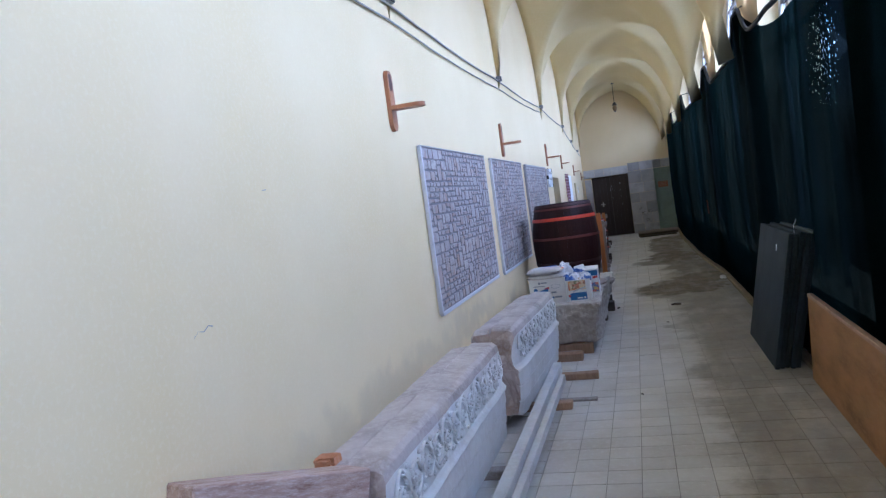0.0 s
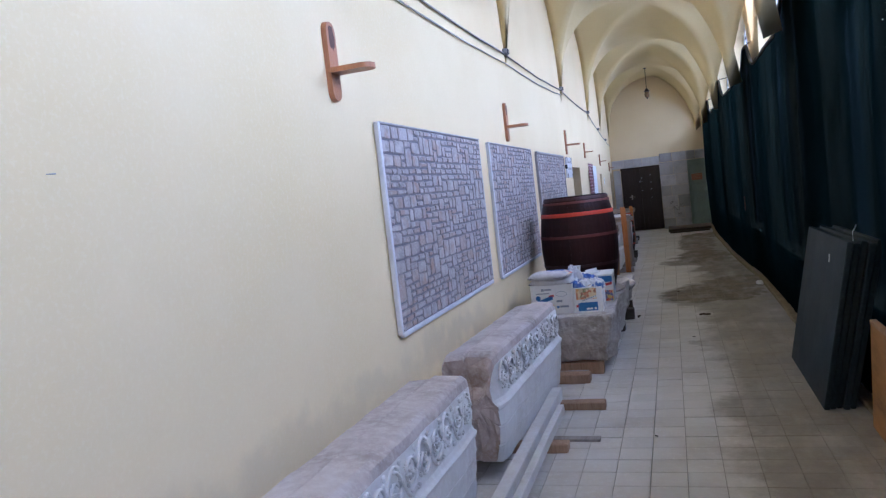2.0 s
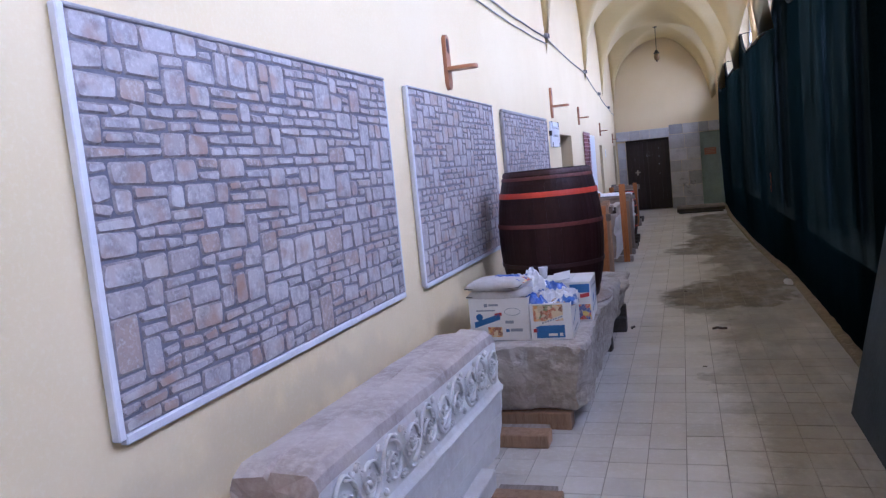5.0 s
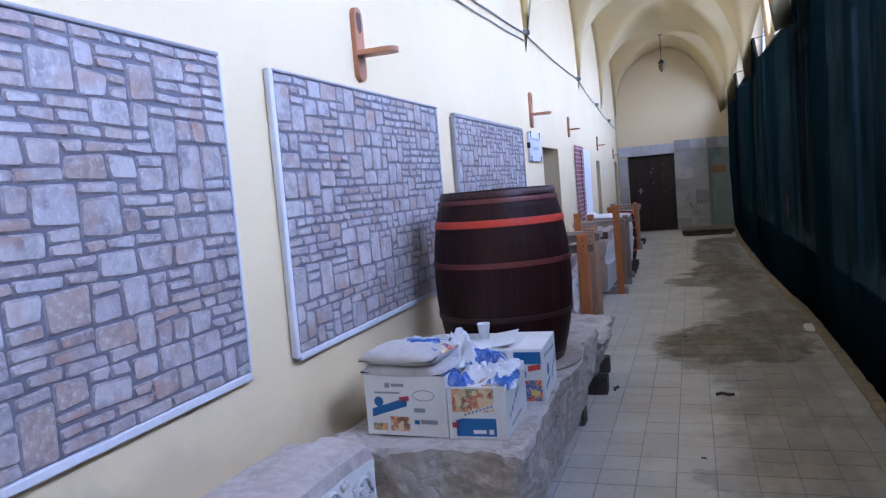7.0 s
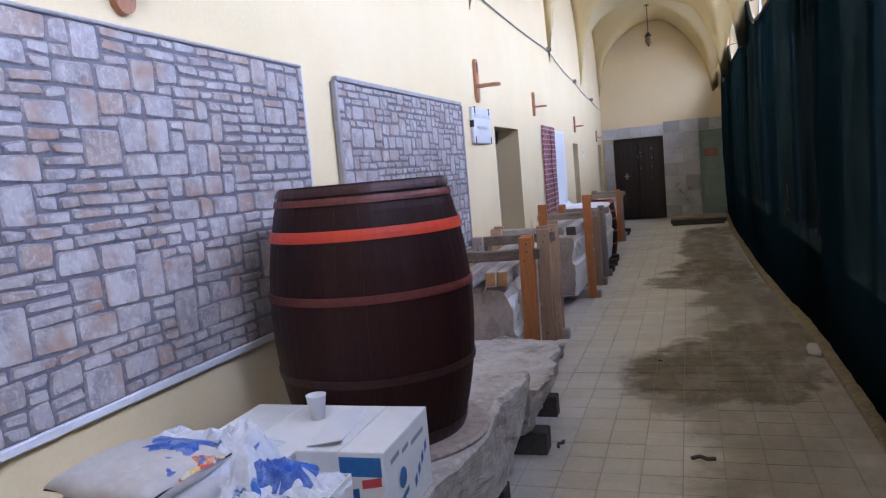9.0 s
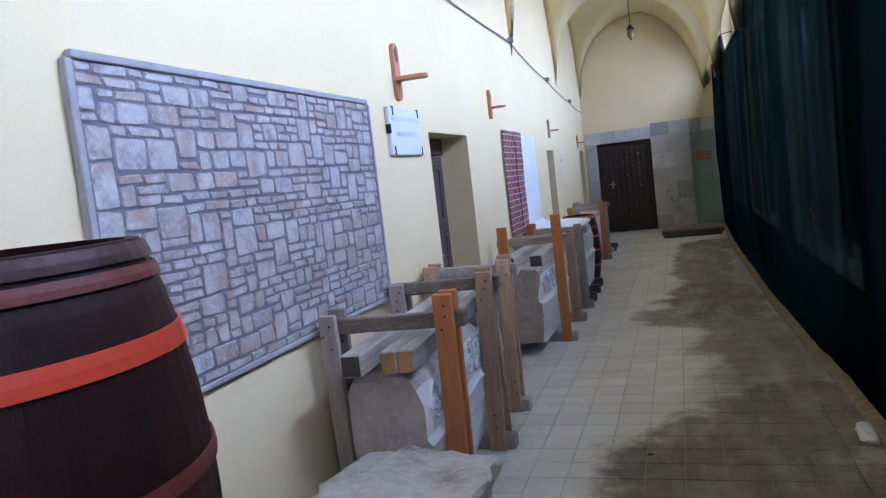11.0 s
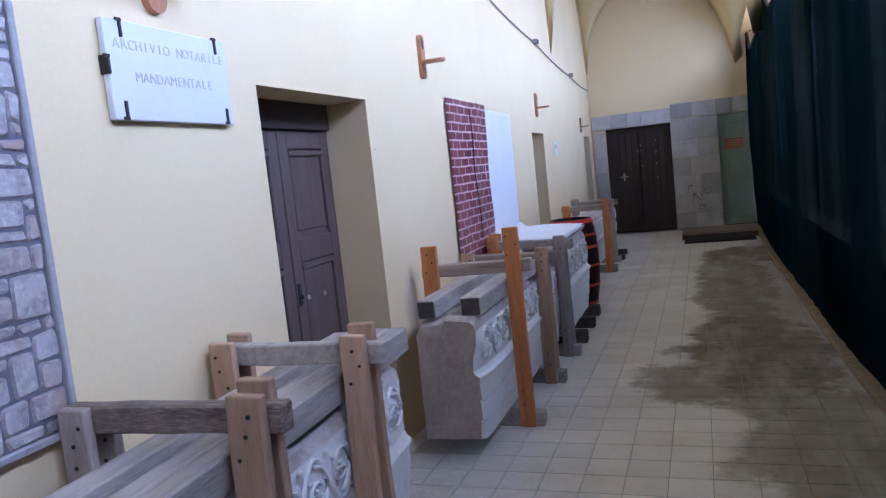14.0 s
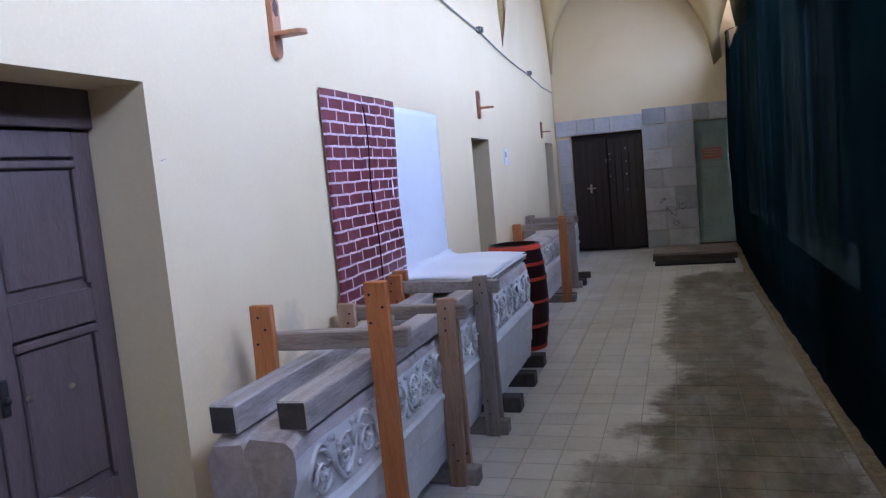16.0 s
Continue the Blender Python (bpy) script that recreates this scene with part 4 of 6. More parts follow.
# ---------------------------------------------------------------- printed stone panels on the long wall
def stone_panel(y0, y1, z0, z1, seed, trims, tilt=0.0):
    """A board covered with a print of irregular masonry; trims: which edges carry a white or grey strip."""
    w, h = y1 - y0, z1 - z0
    p = thing("stone_print_panel", pose(0.004, y0, z0, tilt), "wall panel printed with grey irregular stone masonry", "wall panel", "printed panels on the wall")
    part("backing", box(0, 0.018, 0, w, 0, h, 0.002), M_PRINTJOINT, p, "dark bluish printed joints")
    rng = random.Random(seed)
    cell = 0.040
    nx, nz = int(w / cell), int(h / cell)
    cx, cz = w / nx, h / nz
    used = [[False] * nz for _ in range(nx)]
    bm = bmesh.new()
    for i in range(nx):
        for j in range(nz):
            if used[i][j]:
                continue
            a, b = rng.choice(((3, 1), (4, 2), (2, 2), (3, 2), (2, 3), (3, 1), (2, 1), (4, 1), (3, 3), (2, 1), (3, 4), (4, 3), (3, 1), (2, 2), (4, 2)))
            a = min(a, nx - i)
            b = min(b, nz - j)
            while b > 1 and any(used[i][j + k] for k in range(b)):
                b -= 1
            for k in range(a):
                for q in range(b):
                    if used[i + k][j + q]:
                        a = k
                        break
                else:
                    continue
                break
            a = max(a, 1)
            for k in range(a):
                for q in range(b):
                    used[i + k][j + q] = True
            g = 0.0030
            ya, yb, za, zb = i * cx + g, (i + a) * cx - g, j * cz + g, (j + b) * cz - g
            mx = min(yb - ya, zb - za)
            r = min(mx * 0.22, 0.012)
            jit = lambda: rng.uniform(-0.005, 0.005)
            out = []
            for cy, cc, a0 in ((yb - r, zb - r, 0), (ya + r, zb - r, 90), (ya + r, za + r, 180), (yb - r, za + r, 270)):
                dy, dz = jit(), jit()
                for t in (0, 45, 90):
                    q = radians(a0 + t)
                    out.append((cy + dy + r * math.cos(q), cc + dz + r * math.sin(q)))
            my, mz = (ya + yb) / 2, (za + zb) / 2
            lo = [bm.verts.new((0.0182, y, z)) for y, z in out]
            hi = [bm.verts.new((0.0245, y - math.copysign(min(0.0065, abs(y - my)), y - my), z - math.copysign(min(0.0065, abs(z - mz)), z - mz))) for y, z in out]
            bm.faces.new(hi)
            for k in range(12):
                bm.faces.new((lo[k], lo[(k + 1) % 12], hi[(k + 1) % 12], hi[k])).material_index = 1
    pr = part("stone_print", bm, M_STONEPRINT, p, "printed stones in grey, mauve and rust")
    pr.data.materials.append(M_STONERIM)
    pr["kind"] = "stuff"
    for name, mat, dims in trims(w, h):
        part(name, box(*dims, 0.004), mat, p, "narrow edge strip of the panel")
    return p


def trims_white(w, h):
    return [("edge_strip", M_TRIM, (0, 0.03, -0.03, -0.0005, -0.012, h + 0.01)), ("edge_strip", M_TRIM, (0, 0.028, 0, w, -0.03, -0.0005)),
            ("edge_strip", M_GREYTRIM, (0, 0.028, 0, w, h + 0.0005, h + 0.014)), ("edge_strip", M_TRIM, (0, 0.024, w + 0.0005, w + 0.012, 0, h))]


def trims_grey(w, h):
    return [("edge_strip", M_GREYTRIM, (0, 0.032, -0.03, -0.0005, 0, h)), ("edge_strip", M_GREYTRIM, (0, 0.032, 0, w, h + 0.0005, h + 0.028)),
            ("edge_strip", M_GREYTRIM, (0, 0.032, w + 0.0005, w + 0.022, 0, h)), ("edge_strip", M_GREYTRIM, (0, 0.03, 0, w, -0.024, -0.0005))]


stone_panel(5.15, 7.36, 0.985, 2.165, 11, trims_white)
stone_panel(7.72, 9.79, 0.965, 2.155, 12, trims_white)
stone_panel(10.16, 12.43, 0.965, 2.128, 13, trims_grey)


# ---------------------------------------------------------------- wall brackets
def wall_bracket(y, zt, k=1.0, flip=False):
    b = thing("wall_bracket", pose(sh(y), y, zt - 0.39 * k), "varnished pine candle shelf bracket, scorched at the top", "wall bracket", "candle brackets along the wall")
    bm = bmesh.new()
    hw, h = 0.052 * k, 0.39 * k
    ring = []
    for i in range(13):
        a = math.pi * i / 12
        ring.append((hw * math.cos(a), h - hw + hw * math.sin(a)))
    for i in range(13):
        a = math.pi + math.pi * i / 12
        ring.append((hw * math.cos(a), hw + hw * math.sin(a)))
    lo = [bm.verts.new((0.0, y_, z_)) for y_, z_ in ring]
    hi = [bm.verts.new((0.026, y_ * 0.94, 0.195 * k + (z_ - 0.195 * k) * 0.985)) for y_, z_ in ring]
    bm.faces.new(hi)
    bm.faces.new(lo[::-1])
    n = len(ring)
    for i in range(n):
        bm.faces.new((lo[i], lo[(i + 1) % n], hi[(i + 1) % n], hi[i]))
    part("back_plate", bm, M_BRACKET, b)
    bm = bmesh.new()
    sr, L = 0.055 * k, 0.235 * k
    ring = [(0.02, -sr), (L - sr, -sr)]
    for i in range(1, 12):
        a = -math.pi / 2 + math.pi * i / 12
        ring.append((L - sr + sr * math.cos(a), sr * math.sin(a)))
    ring += [(L - sr, sr), (0.02, sr)]
    z = 0.135 * k
    lo = [bm.verts.new((x_, y_, z)) for x_, y_ in ring]
    hi = [bm.verts.new((x_, y_, z + 0.024 * k)) for x_, y_ in ring]
    bm.faces.new(hi)
    bm.faces.new(lo[::-1])
    n = len(ring)
    for i in range(n):
        bm.faces.new((lo[i], lo[(i + 1) % n], hi[(i + 1) % n], hi[i]))
    part("shelf", bm, M_BRACKET, b, "rounded pine shelf")
    bm = bmesh.new()
    rr = random.Random(int(y * 10))
    pts = []
    for i in range(18):
        a = 2 * math.pi * i / 18
        q = 1 + 0.16 * rr.uniform(-1, 1)
        pts.append(bm.verts.new((0.0268, math.cos(a) * hw * 0.62 * q, h * 0.8 + math.sin(a) * h * 0.15 * q)))
    bm.faces.new(pts)
    part("scorch", bm, M_BURNT, b, "black candle scorch")
    return b


for y, zt, k in ((4.66, 2.63, 1.0), (8.64, 2.60, 1.0), (13.04, 2.58, 1.0), (15.62, 2.48, 0.75), (19.62, 2.37, 0.72), (23.75, 2.24, 0.65)):
    wall_bracket(y, zt, k)


# ---------------------------------------------------------------- plaque, cables, small wall things
plaque = thing("stone_plaque", pose(0.0, 12.765, 1.825), "white marble plaque with faded letters, held by iron clips", "plaque")
part("slab", box(0.004, 0.03, 0, 0.615, 0, 0.315, 0.003), M_PLAQUE, plaque)


def wall_text(body, size, y, z, parent):
    """Engraved capitals, each letter a piece of its own, centred on y."""
    pitch = size * 0.72
    for k, ch in enumerate(body):
        if ch == " ":
            continue
        cu = bpy.data.curves.new("letter", "FONT")
        cu.body, cu.size, cu.align_x, cu.extrude = ch, size, "CENTER", 0.0008
        ob = new("letter_source", cu)
        dg = bpy.context.evaluated_depsgraph_get()
        me = bpy.data.meshes.new_from_object(ob.evaluated_get(dg))
        bpy.data.objects.remove(ob)
        me.materials.clear()
        me.materials.append(M_LETTER)
        t = new("letter", me)
        t.parent = parent
        yk = y + (k - (len(body) - 1) / 2) * pitch
        t.matrix_local = Matrix.Translation((0.031, yk, z)) @ Matrix(((0, 0, 1, 0), (1, 0, 0, 0), (0, 1, 0, 0), (0, 0, 0, 1)))


wall_text("ARCHIVIO NOTARILE", 0.046, 0.31, 0.225, plaque)
wall_text("MANDAMENTALE", 0.046, 0.31, 0.125, plaque)
for y, z in ((0.07, 0.29), (0.55, 0.29), (0.05, 0.03), (0.575, 0.03), (0.0, 0.17)):
    cl = bmesh.new()
    add_box(cl, 0.0, 0.036, y - 0.006, y + 0.006, z - 0.03, z + 0.03, 0.002)
    add_box(cl, 0.0305, 0.037, y - 0.018, y + 0.007, z + (0.02 if z > 0.1 else -0.03), z + (0.03 if z > 0.1 else -0.02), 0.001)
    part("clip", cl, M_IRON, plaque, "black iron clip")


def wall_cable(pts, r, label, seed):
    bm = bmesh.new()
    out = []
    for (y0, z0), (y1, z1) in zip(pts, pts[1:]):
        n = max(2, int((y1 - y0) / 0.25))
        for i in range(n):
            t = i / n
            y = y0 + (y1 - y0) * t
            z = z0 + (z1 - z0) * t - 0.03 * math.sin(math.pi * t) + 0.008 * noise.noise(Vector((y * 1.6, seed, 0)))
            out.append((0.016 + sh(y), y, z))
    out.append((0.016 + sh(pts[-1][0]), *pts[-1]))
    tube(bm, out, r, 6)
    return solid("wall_cable", bm, M_CABLE, pose(0, 0, 0), label, "cable", "cables along the wall", smooth=True)


CAB1 = [(-6, 3.0), (0.8, 2.97), (4.85, 2.99), (8.9, 3.03), (13.0, 3.12)]
CAB2 = [(-6, 3.09), (0.8, 3.07), (4.85, 3.10), (8.9, 3.13), (13.0, 3.20), (17.0, 3.15), (19.9, 2.99), (22.9, 2.86), (25.3, 2.80)]
wall_cable(CAB1, 0.0065, "thin grey cable sagging along the plaster wall", 1.0)
wall_cable(CAB2, 0.008, "thin grey cable running under the vault springing", 5.0)
for y, z in ((0.8, 3.1), (4.87, 3.13), (8.92, 3.15), (13.02, 3.22), (16.98, 3.17), (19.9, 3.0), (22.9, 2.88)):
    jb = thing("junction_box", pose(sh(y), y, z), "small grey junction box on the wall", "junction box", "junction boxes along the cable")
    part("body", box(0.0, 0.05, -0.045, 0.045, -0.03, 0.03, 0.006), M_CABLE, jb)
    part("lid", box(0.0505, 0.058, -0.04, 0.04, -0.026, 0.026, 0.003), M_IRON, jb)
note = thing("paper_note", pose(sh(20.6), 20.75, 1.62), "small white paper note taped to the wall", "paper")
part("sheet", box(0.002, 0.004, 0, 0.15, 0, 0.19), M_SHEET, note)
part("print", box(0.0042, 0.0052, 0.04, 0.11, 0.09, 0.15), M_INKGREY, note)


for y, z, n_ in ((2.25, 1.41, 4), (2.85, 1.89, 1), (14.72, 1.72, 1)):
    bm = bmesh.new()
    mk = random.Random(int(y * 100))
    tube(bm, [(0.001, 0.03 * i + mk.uniform(-0.004, 0.004), 0.006 * i + mk.uniform(-0.008, 0.008)) for i in range(n_ + 1)], [0.0005 + 0.0022 * mk.random() for i in range(n_ + 1)], 5)
    solid("plaster_chip", bm, M_MORTAR, pose(0, y, z), "small grey chip in the wall plaster", "wall mark", "chips in the plaster")


# ---------------------------------------------------------------- brick-printed sheet and white sheet on the wall
def hanging_sheet(name, y0, y1, z0, z1, mat, label, wav, wave_edge=0.0, off=0.012):
    bm = bmesh.new()
    uvl = bm.loops.layers.uv.new("UVMap")
    NYs, NZs = 26, 30
    g = {}
    for i in range(NYs + 1):
        for j in range(NZs + 1):
            u, v = i / NYs, j / NZs
            z = z0 + (z1 - z0) * v
            edge = wave_edge * math.sin(v * 7.5 + 0.6) * u
            y = y0 + (y1 - y0) * u + edge - 0.05 * u * (1 - v) * (1 if wave_edge else 0)
            x = off + sh(y) + wav * (0.5 + 0.5 * math.sin(u * 11 + 1.5 * math.sin(v * 3))) + wav * 0.6 * noise.noise(Vector((y * 3, z * 3, 2)))
            g[i, j] = (bm.verts.new((max(x, sh(y) + 0.004), y, z)), (u * (y1 - y0), v * (z1 - z0)))
    for i in range(NYs):
        for j in range(NZs):
            q = [g[i, j], g[i + 1, j], g[i + 1, j + 1], g[i, j + 1]]
            f = bm.faces.new([a[0] for a in q])
            for lp, a in zip(f.loops, q):
                lp[uvl].uv = a[1]
    ob = solid(name, bm, mat, pose(0, 0, 0), label, "wall sheet", smooth=True)
    s = ob.modifiers.new("thickness", "SOLIDIFY")
    s.thickness = 0.0015
    return ob


hanging_sheet("white_wall_sheet", 16.95, 18.12, 0.86, 2.06, M_SHEET, "smooth white plastic sheet fixed to the wall", 0.002, off=0.006)
brick_sheet = hanging_sheet("brick_print_sheet", 16.0, 17.1, 0.80, 2.09, M_BRICKPRINT, "burgundy brick-printed sheet hanging loose on the wall", 0.010, 0.022, off=0.009)

bm = bmesh.new()
tube(bm, [(0.030 + 0.004 * math.sin(q * 0.9), 16.52 + 0.012 * math.sin(q * 0.7) + 0.004 * q, 2.02 - 0.085 * q) for q in range(13)], 0.0035, 5)
part("cord", bm, M_IRON, brick_sheet, "thin dark cord hanging down the sheet", smooth=True)

# ---------------------------------------------------------------- hanging lamp
ly = 23.2
lamp = thing("hanging_lantern", pose(W / 2 + sh(ly) - 0.06, ly, 3.9), "small dark iron lantern on a chain", "lantern")
bm = bmesh.new()
tube(bm, [(0, 0, 0.28), (0, 0, 0.86)], 0.008, 6)
part("chain", bm, M_IRON, lamp)
bm = bmesh.new()
revolve(bm, [(0.002, 0.29), (0.03, 0.27), (0.075, 0.2), (0.08, 0.19), (0.03, 0.185)], 12)
part("cap", bm, M_IRON, lamp)
bm = bmesh.new()
revolve(bm, [(0.05, 0.185), (0.07, 0.12), (0.055, 0.04), (0.02, 0.02)], 12)
part("glass", bm, M_LAMPGLASS, lamp, "amber glass bowl", smooth=True)
bm = bmesh.new()
revolve(bm, [(0.001, -0.02), (0.02, 0.0), (0.03, 0.02), (0.0, 0.03)], 12)
part("finial", bm, M_IRON, lamp)
bm = bmesh.new()
revolve(bm, [(0.0, 0.835), (0.06, 0.84), (0.03, 0.855), (0.0, 0.862)], 12)
part("ceiling_rose", bm, M_IRON, lamp)


# ---------------------------------------------------------------- carved stone beams
PROFILE = [(0.0, 0.0), (0.325, 0.0), (0.334, 0.10), (0.326, 0.108), (0.342, 0.115), (0.348, 0.215), (0.338, 0.223), (0.354, 0.23), (0.358, 0.325), (0.368, 0.333),
           (0.372, 0.352), (0.356, 0.365), (0.346, 0.385), (0.346, 0.60), (0.336, 0.64), (0.31, 0.66), (0.175, 0.668), (0.160, 0.645), (0.148, 0.630), (0.140, 0.648), (0.03, 0.640), (0.0, 0.59)]


def carved_leaf(bm, y, z, ang, size, lobes, lift=0.004):
    """One carved leaf: a raised midrib lobe with side lobes that fan out from its foot."""
    for q in range(lobes):
        u = q - (lobes - 1) / 2
        a = ang + u * 0.62
        ln = size * (1 - 0.16 * abs(u))
        m = pose(lift, y + math.cos(a) * ln * 0.55, z + math.sin(a) * ln * 0.55, math.degrees(a), 0, 0) @ Matrix.Diagonal((0.42, 1.0, 0.34, 1))
        bmesh.ops.create_icosphere(bm, subdivisions=1, radius=ln * 0.56, matrix=m)


def scroll_relief(length, height, seed):
    """Carved vine: a waving stem, a spiral in each hollow, lobed leaves along it and a rosette at its heart; in the y-z plane, raised in x."""
    bm = bmesh.new()
    rng = random.Random(seed)
    n = max(2, int(length / (height * 0.66)))
    hp = length / n
    stem = []
    for i in range(n * 8 + 1):
        y = length * i / (n * 8)
        stem.append((0.003, y, height / 2 + math.sin(math.pi * y / hp) * height * 0.38))
    tube(bm, stem, 0.0065, 5)
    for k in range(n):
        yc = (k + 0.5) * hp + rng.uniform(-0.008, 0.008)
        sgn = -1 if k % 2 == 0 else 1
        zc = height / 2 + sgn * height * 0.03
        pts, rad = [], []
        R = min(hp * 0.47, height * 0.42)
        for i in range(20):
            t = i / 19
            a = -sgn * math.pi / 2 + sgn * t * 2.6 * math.pi
            r = R * (1 - 0.72 * t)
            pts.append((0.004 + 0.004 * t, yc + r * math.cos(a), zc + r * math.sin(a)))
            rad.append(0.0072 - 0.0028 * t)
            if i % 2 == 1:
                out = a + sgn * 0.7 + (0 if i % 4 == 1 else math.pi * 0.8)
                y, z = pts[-1][1], pts[-1][2]
                size = rng.uniform(0.021, 0.030) * (1.15 - 0.45 * t)
                yy, zz = y + math.cos(out) * size, z + math.sin(out) * size
                if 0.012 < yy < length - 0.012 and 0.012 < zz < height - 0.012:
                    carved_leaf(bm, y, z, out, size, 3)
        tube(bm, pts, rad, 5)
        for q in range(6):
            a = q * math.pi / 3 + rng.uniform(-0.2, 0.2)
            carved_leaf(bm, yc, zc, a, 0.026, 1, 0.007)
        bmesh.ops.create_icosphere(bm, subdivisions=1, radius=0.010, matrix=pose(0.011, yc, zc))
        for ys in (-0.5, 0.5):
            for zs in (0.1, 0.9):
                if rng.random() < 0.8:
                    y, z = yc + ys * hp * 0.92, height * zs
                    if 0.04 < y < length - 0.04:
                        carved_leaf(bm, y, z, (math.pi / 2 if zs < 0.5 else -math.pi / 2) + rng.uniform(-0.6, 0.6), 0.030, 3)
    return bm


def profile_beam(length, seed, amp=0.006, k=1.0, rough_end=1.0):
    """A moulded beam run along y, ends broken unevenly, with wear along its arrises."""
    bm = bmesh.new()
    prof = [(x * k, z * k) for x, z in PROFILE]
    # denser outline
    dense = []
    for (xa, za), (xb, zb) in zip(prof, prof[1:] + prof[:1]):
        d = math.hypot(xb - xa, zb - za)
        n = max(1, int(d / 0.07))
        dense += [(xa + (xb - xa) * i / n, za + (zb - za) * i / n) for i in range(n)]
    N = max(8, int(length / 0.07))
    rings = []
    off = Vector((seed * 2.3, seed * 4.1, seed))
    for i in range(N + 1):
        y = length * i / N
        ring = []
        for x, z in dense:
            p = Vector((x, y, z))
            nv = noise.noise_vector(p * 5 + off) * amp + noise.noise_vector(p * 17 + off) * amp * 0.5
            if i in (0, N):
                nv += Vector((0, (1 if i == 0 else -1) * abs(noise.noise(p * 6 + off)) * 0.05 * rough_end, 0))
            if i in (0, N):
                nv += (Vector((0.17 * k, y, 0.33 * k)) - p) * Vector((1, 0, 1)).length * 0.045
            if i in (1, N - 1):
                nv.y += (1 if i == 1 else -1) * abs(noise.noise(p * 6 + off)) * 0.012
            if z > 0.6 * k and x > 0.28 * k:
                chip = max(0, noise.noise(Vector((y * 4, seed, z * 2))) - 0.2) * 0.05
                nv += Vector((-chip, 0, -chip))
            if i < 3 and x > 0.2 * k:
                nv.x -= max(0.0, noise.noise(Vector((seed * 1.7, z * 6.5, 2.2))) + 0.1) * (0.055, 0.035, 0.01)[i]
            ring.append(bm.verts.new(p + nv))
        rings.append(ring)
    M = len(dense)
    for a, b in zip(rings, rings[1:]):
        for j in range(M):
            bm.faces.new((a[j], a[(j + 1) % M], b[(j + 1) % M], b[j]))
    ends = []
    for ring, s in ((rings[0], 1), (rings[-1], -1)):
        mid = sum((v.co for v in ring), Vector()) / M
        prev = ring
        for q in (0.8, 0.6, 0.4, 0.2):
            cur = []
            for v in ring:
                p = mid + (v.co - mid) * q
                p.y = mid.y + (v.co.y - mid.y) * q + s * rough_end * (0.050 * noise.noise(p * 7 + off) + 0.022 * noise.noise(p * 19 + off))
                cur.append(bm.verts.new(p))
            for j in range(M):
                ends.append(bm.faces.new((prev[j], prev[(j + 1) % M], cur[(j + 1) % M], cur[j])))
            prev = cur
        ends.append(bm.faces.new(prev))
    return bm, ends


def stone_beam(x, y0, y1, z, seed, label, k=1.0, rot=0.0, lean=0.0, end_mat=None, relief=True, smooth_end=False):
    length = y1 - y0
    t = thing("carved_stone_beam", pose(x, y0, z, 0, lean, rot), label, "stone beam", "carved stone beams along the wall")
    bm, ends = profile_beam(length, seed, k=k, rough_end=0.3 if smooth_end else 1.0)
    bm.faces.ensure_lookup_table()
    for f in bm.faces:
        f.material_index = 0
        c = f.calc_center_median()
        if (c.z > 0.60 * k and abs(f.normal.x) < 0.6) or c.x < 0.02:
            f.material_index = 1
    for f in ends:
        f.material_index = 2
    body = part("block", bm, M_MARBLE, t, smooth=False)
    body.data.materials.append(M_MARBLE_TOP)
    body.data.materials.append(end_mat or M_MARBLE_TOP)
    if relief:
        rl = part("carving", scroll_relief(length - 0.10, 0.245 * k, seed), M_MARBLE, t, "carved scrolling vine relief", smooth=True)
        rl.matrix_local = pose(0.344 * k, 0.05, 0.372 * k) @ Matrix.Diagonal((1.6, 1, 1, 1))
    return t


def timber(name, x, y, z, sx, sy, sz, axis, mat, label, category, seed, rz=0.0, ends=None, group=""):
    """A loose timber resting with its underside at z."""
    bm = worn_timber(sx, sy, sz, axis, seed)
    ob = solid(name, bm, mat, pose(x, y, z + sz / 2, 0, 0, rz), label, category, group)
    if ends:
        ob.data.materials.append(ends)
        for f in ob.data.polygons:
            if abs(f.normal[axis]) > 0.9 and abs(f.center[axis]) > (sx, sy, sz)[axis] * 0.47:
                f.material_index = 1
    return ob


# the two low beams lying by the wall
stone_beam(0.07, 2.72, 5.0, 0.13, 1, "grey-white carved stone beam lying low along the wall", k=0.99, rot=-0.5, end_mat=M_PINKSTONE)
stone_beam(0.115, 5.42, 7.30, 0.11, 2, "grey-white carved stone beam with a broken pinkish end", k=1.02, rot=-2.6, end_mat=M_PINKSTONE)
for i, (x, y0, y1, zz, w) in enumerate(((0.55, 2.6, 6.9, 0.06, 0.075), (0.63, 2.5, 6.55, 0.06, 0.05))):
    timber("white_batten", x, (y0 + y1) / 2, zz, w, y1 - y0, 0.10 - 0.03 * i, 1, M_MARBLE, "long pale whitewashed batten leaning by the stones", "batten", 20 + i)
for i, (x, y, sx, sy, m) in enumerate(((0.36, 2.95, 0.5, 0.1, M_OLDWOOD), (0.36, 4.55, 0.52, 0.09, M_OLDWOOD), (0.47, 5.95, 0.58, 0.1, M_BROWN_UP), (0.50, 6.85, 0.84, 0.1, M_BROWN_UP), (0.4, 7.75, 0.6, 0.1, M_OLDWOOD))):
    timber("bearer", x, y, 0.0, sx, sy, 0.06, 0, m, "short wooden bearer on the floor under the stones", "wood block", 30 + i, group="floor bearers under the stones")
timber("scrap_board", 0.78, 6.15, 0.0, 0.32, 0.07, 0.018, 0, M_OLDWOOD, "thin pale scrap board on the floor", "board", 41)
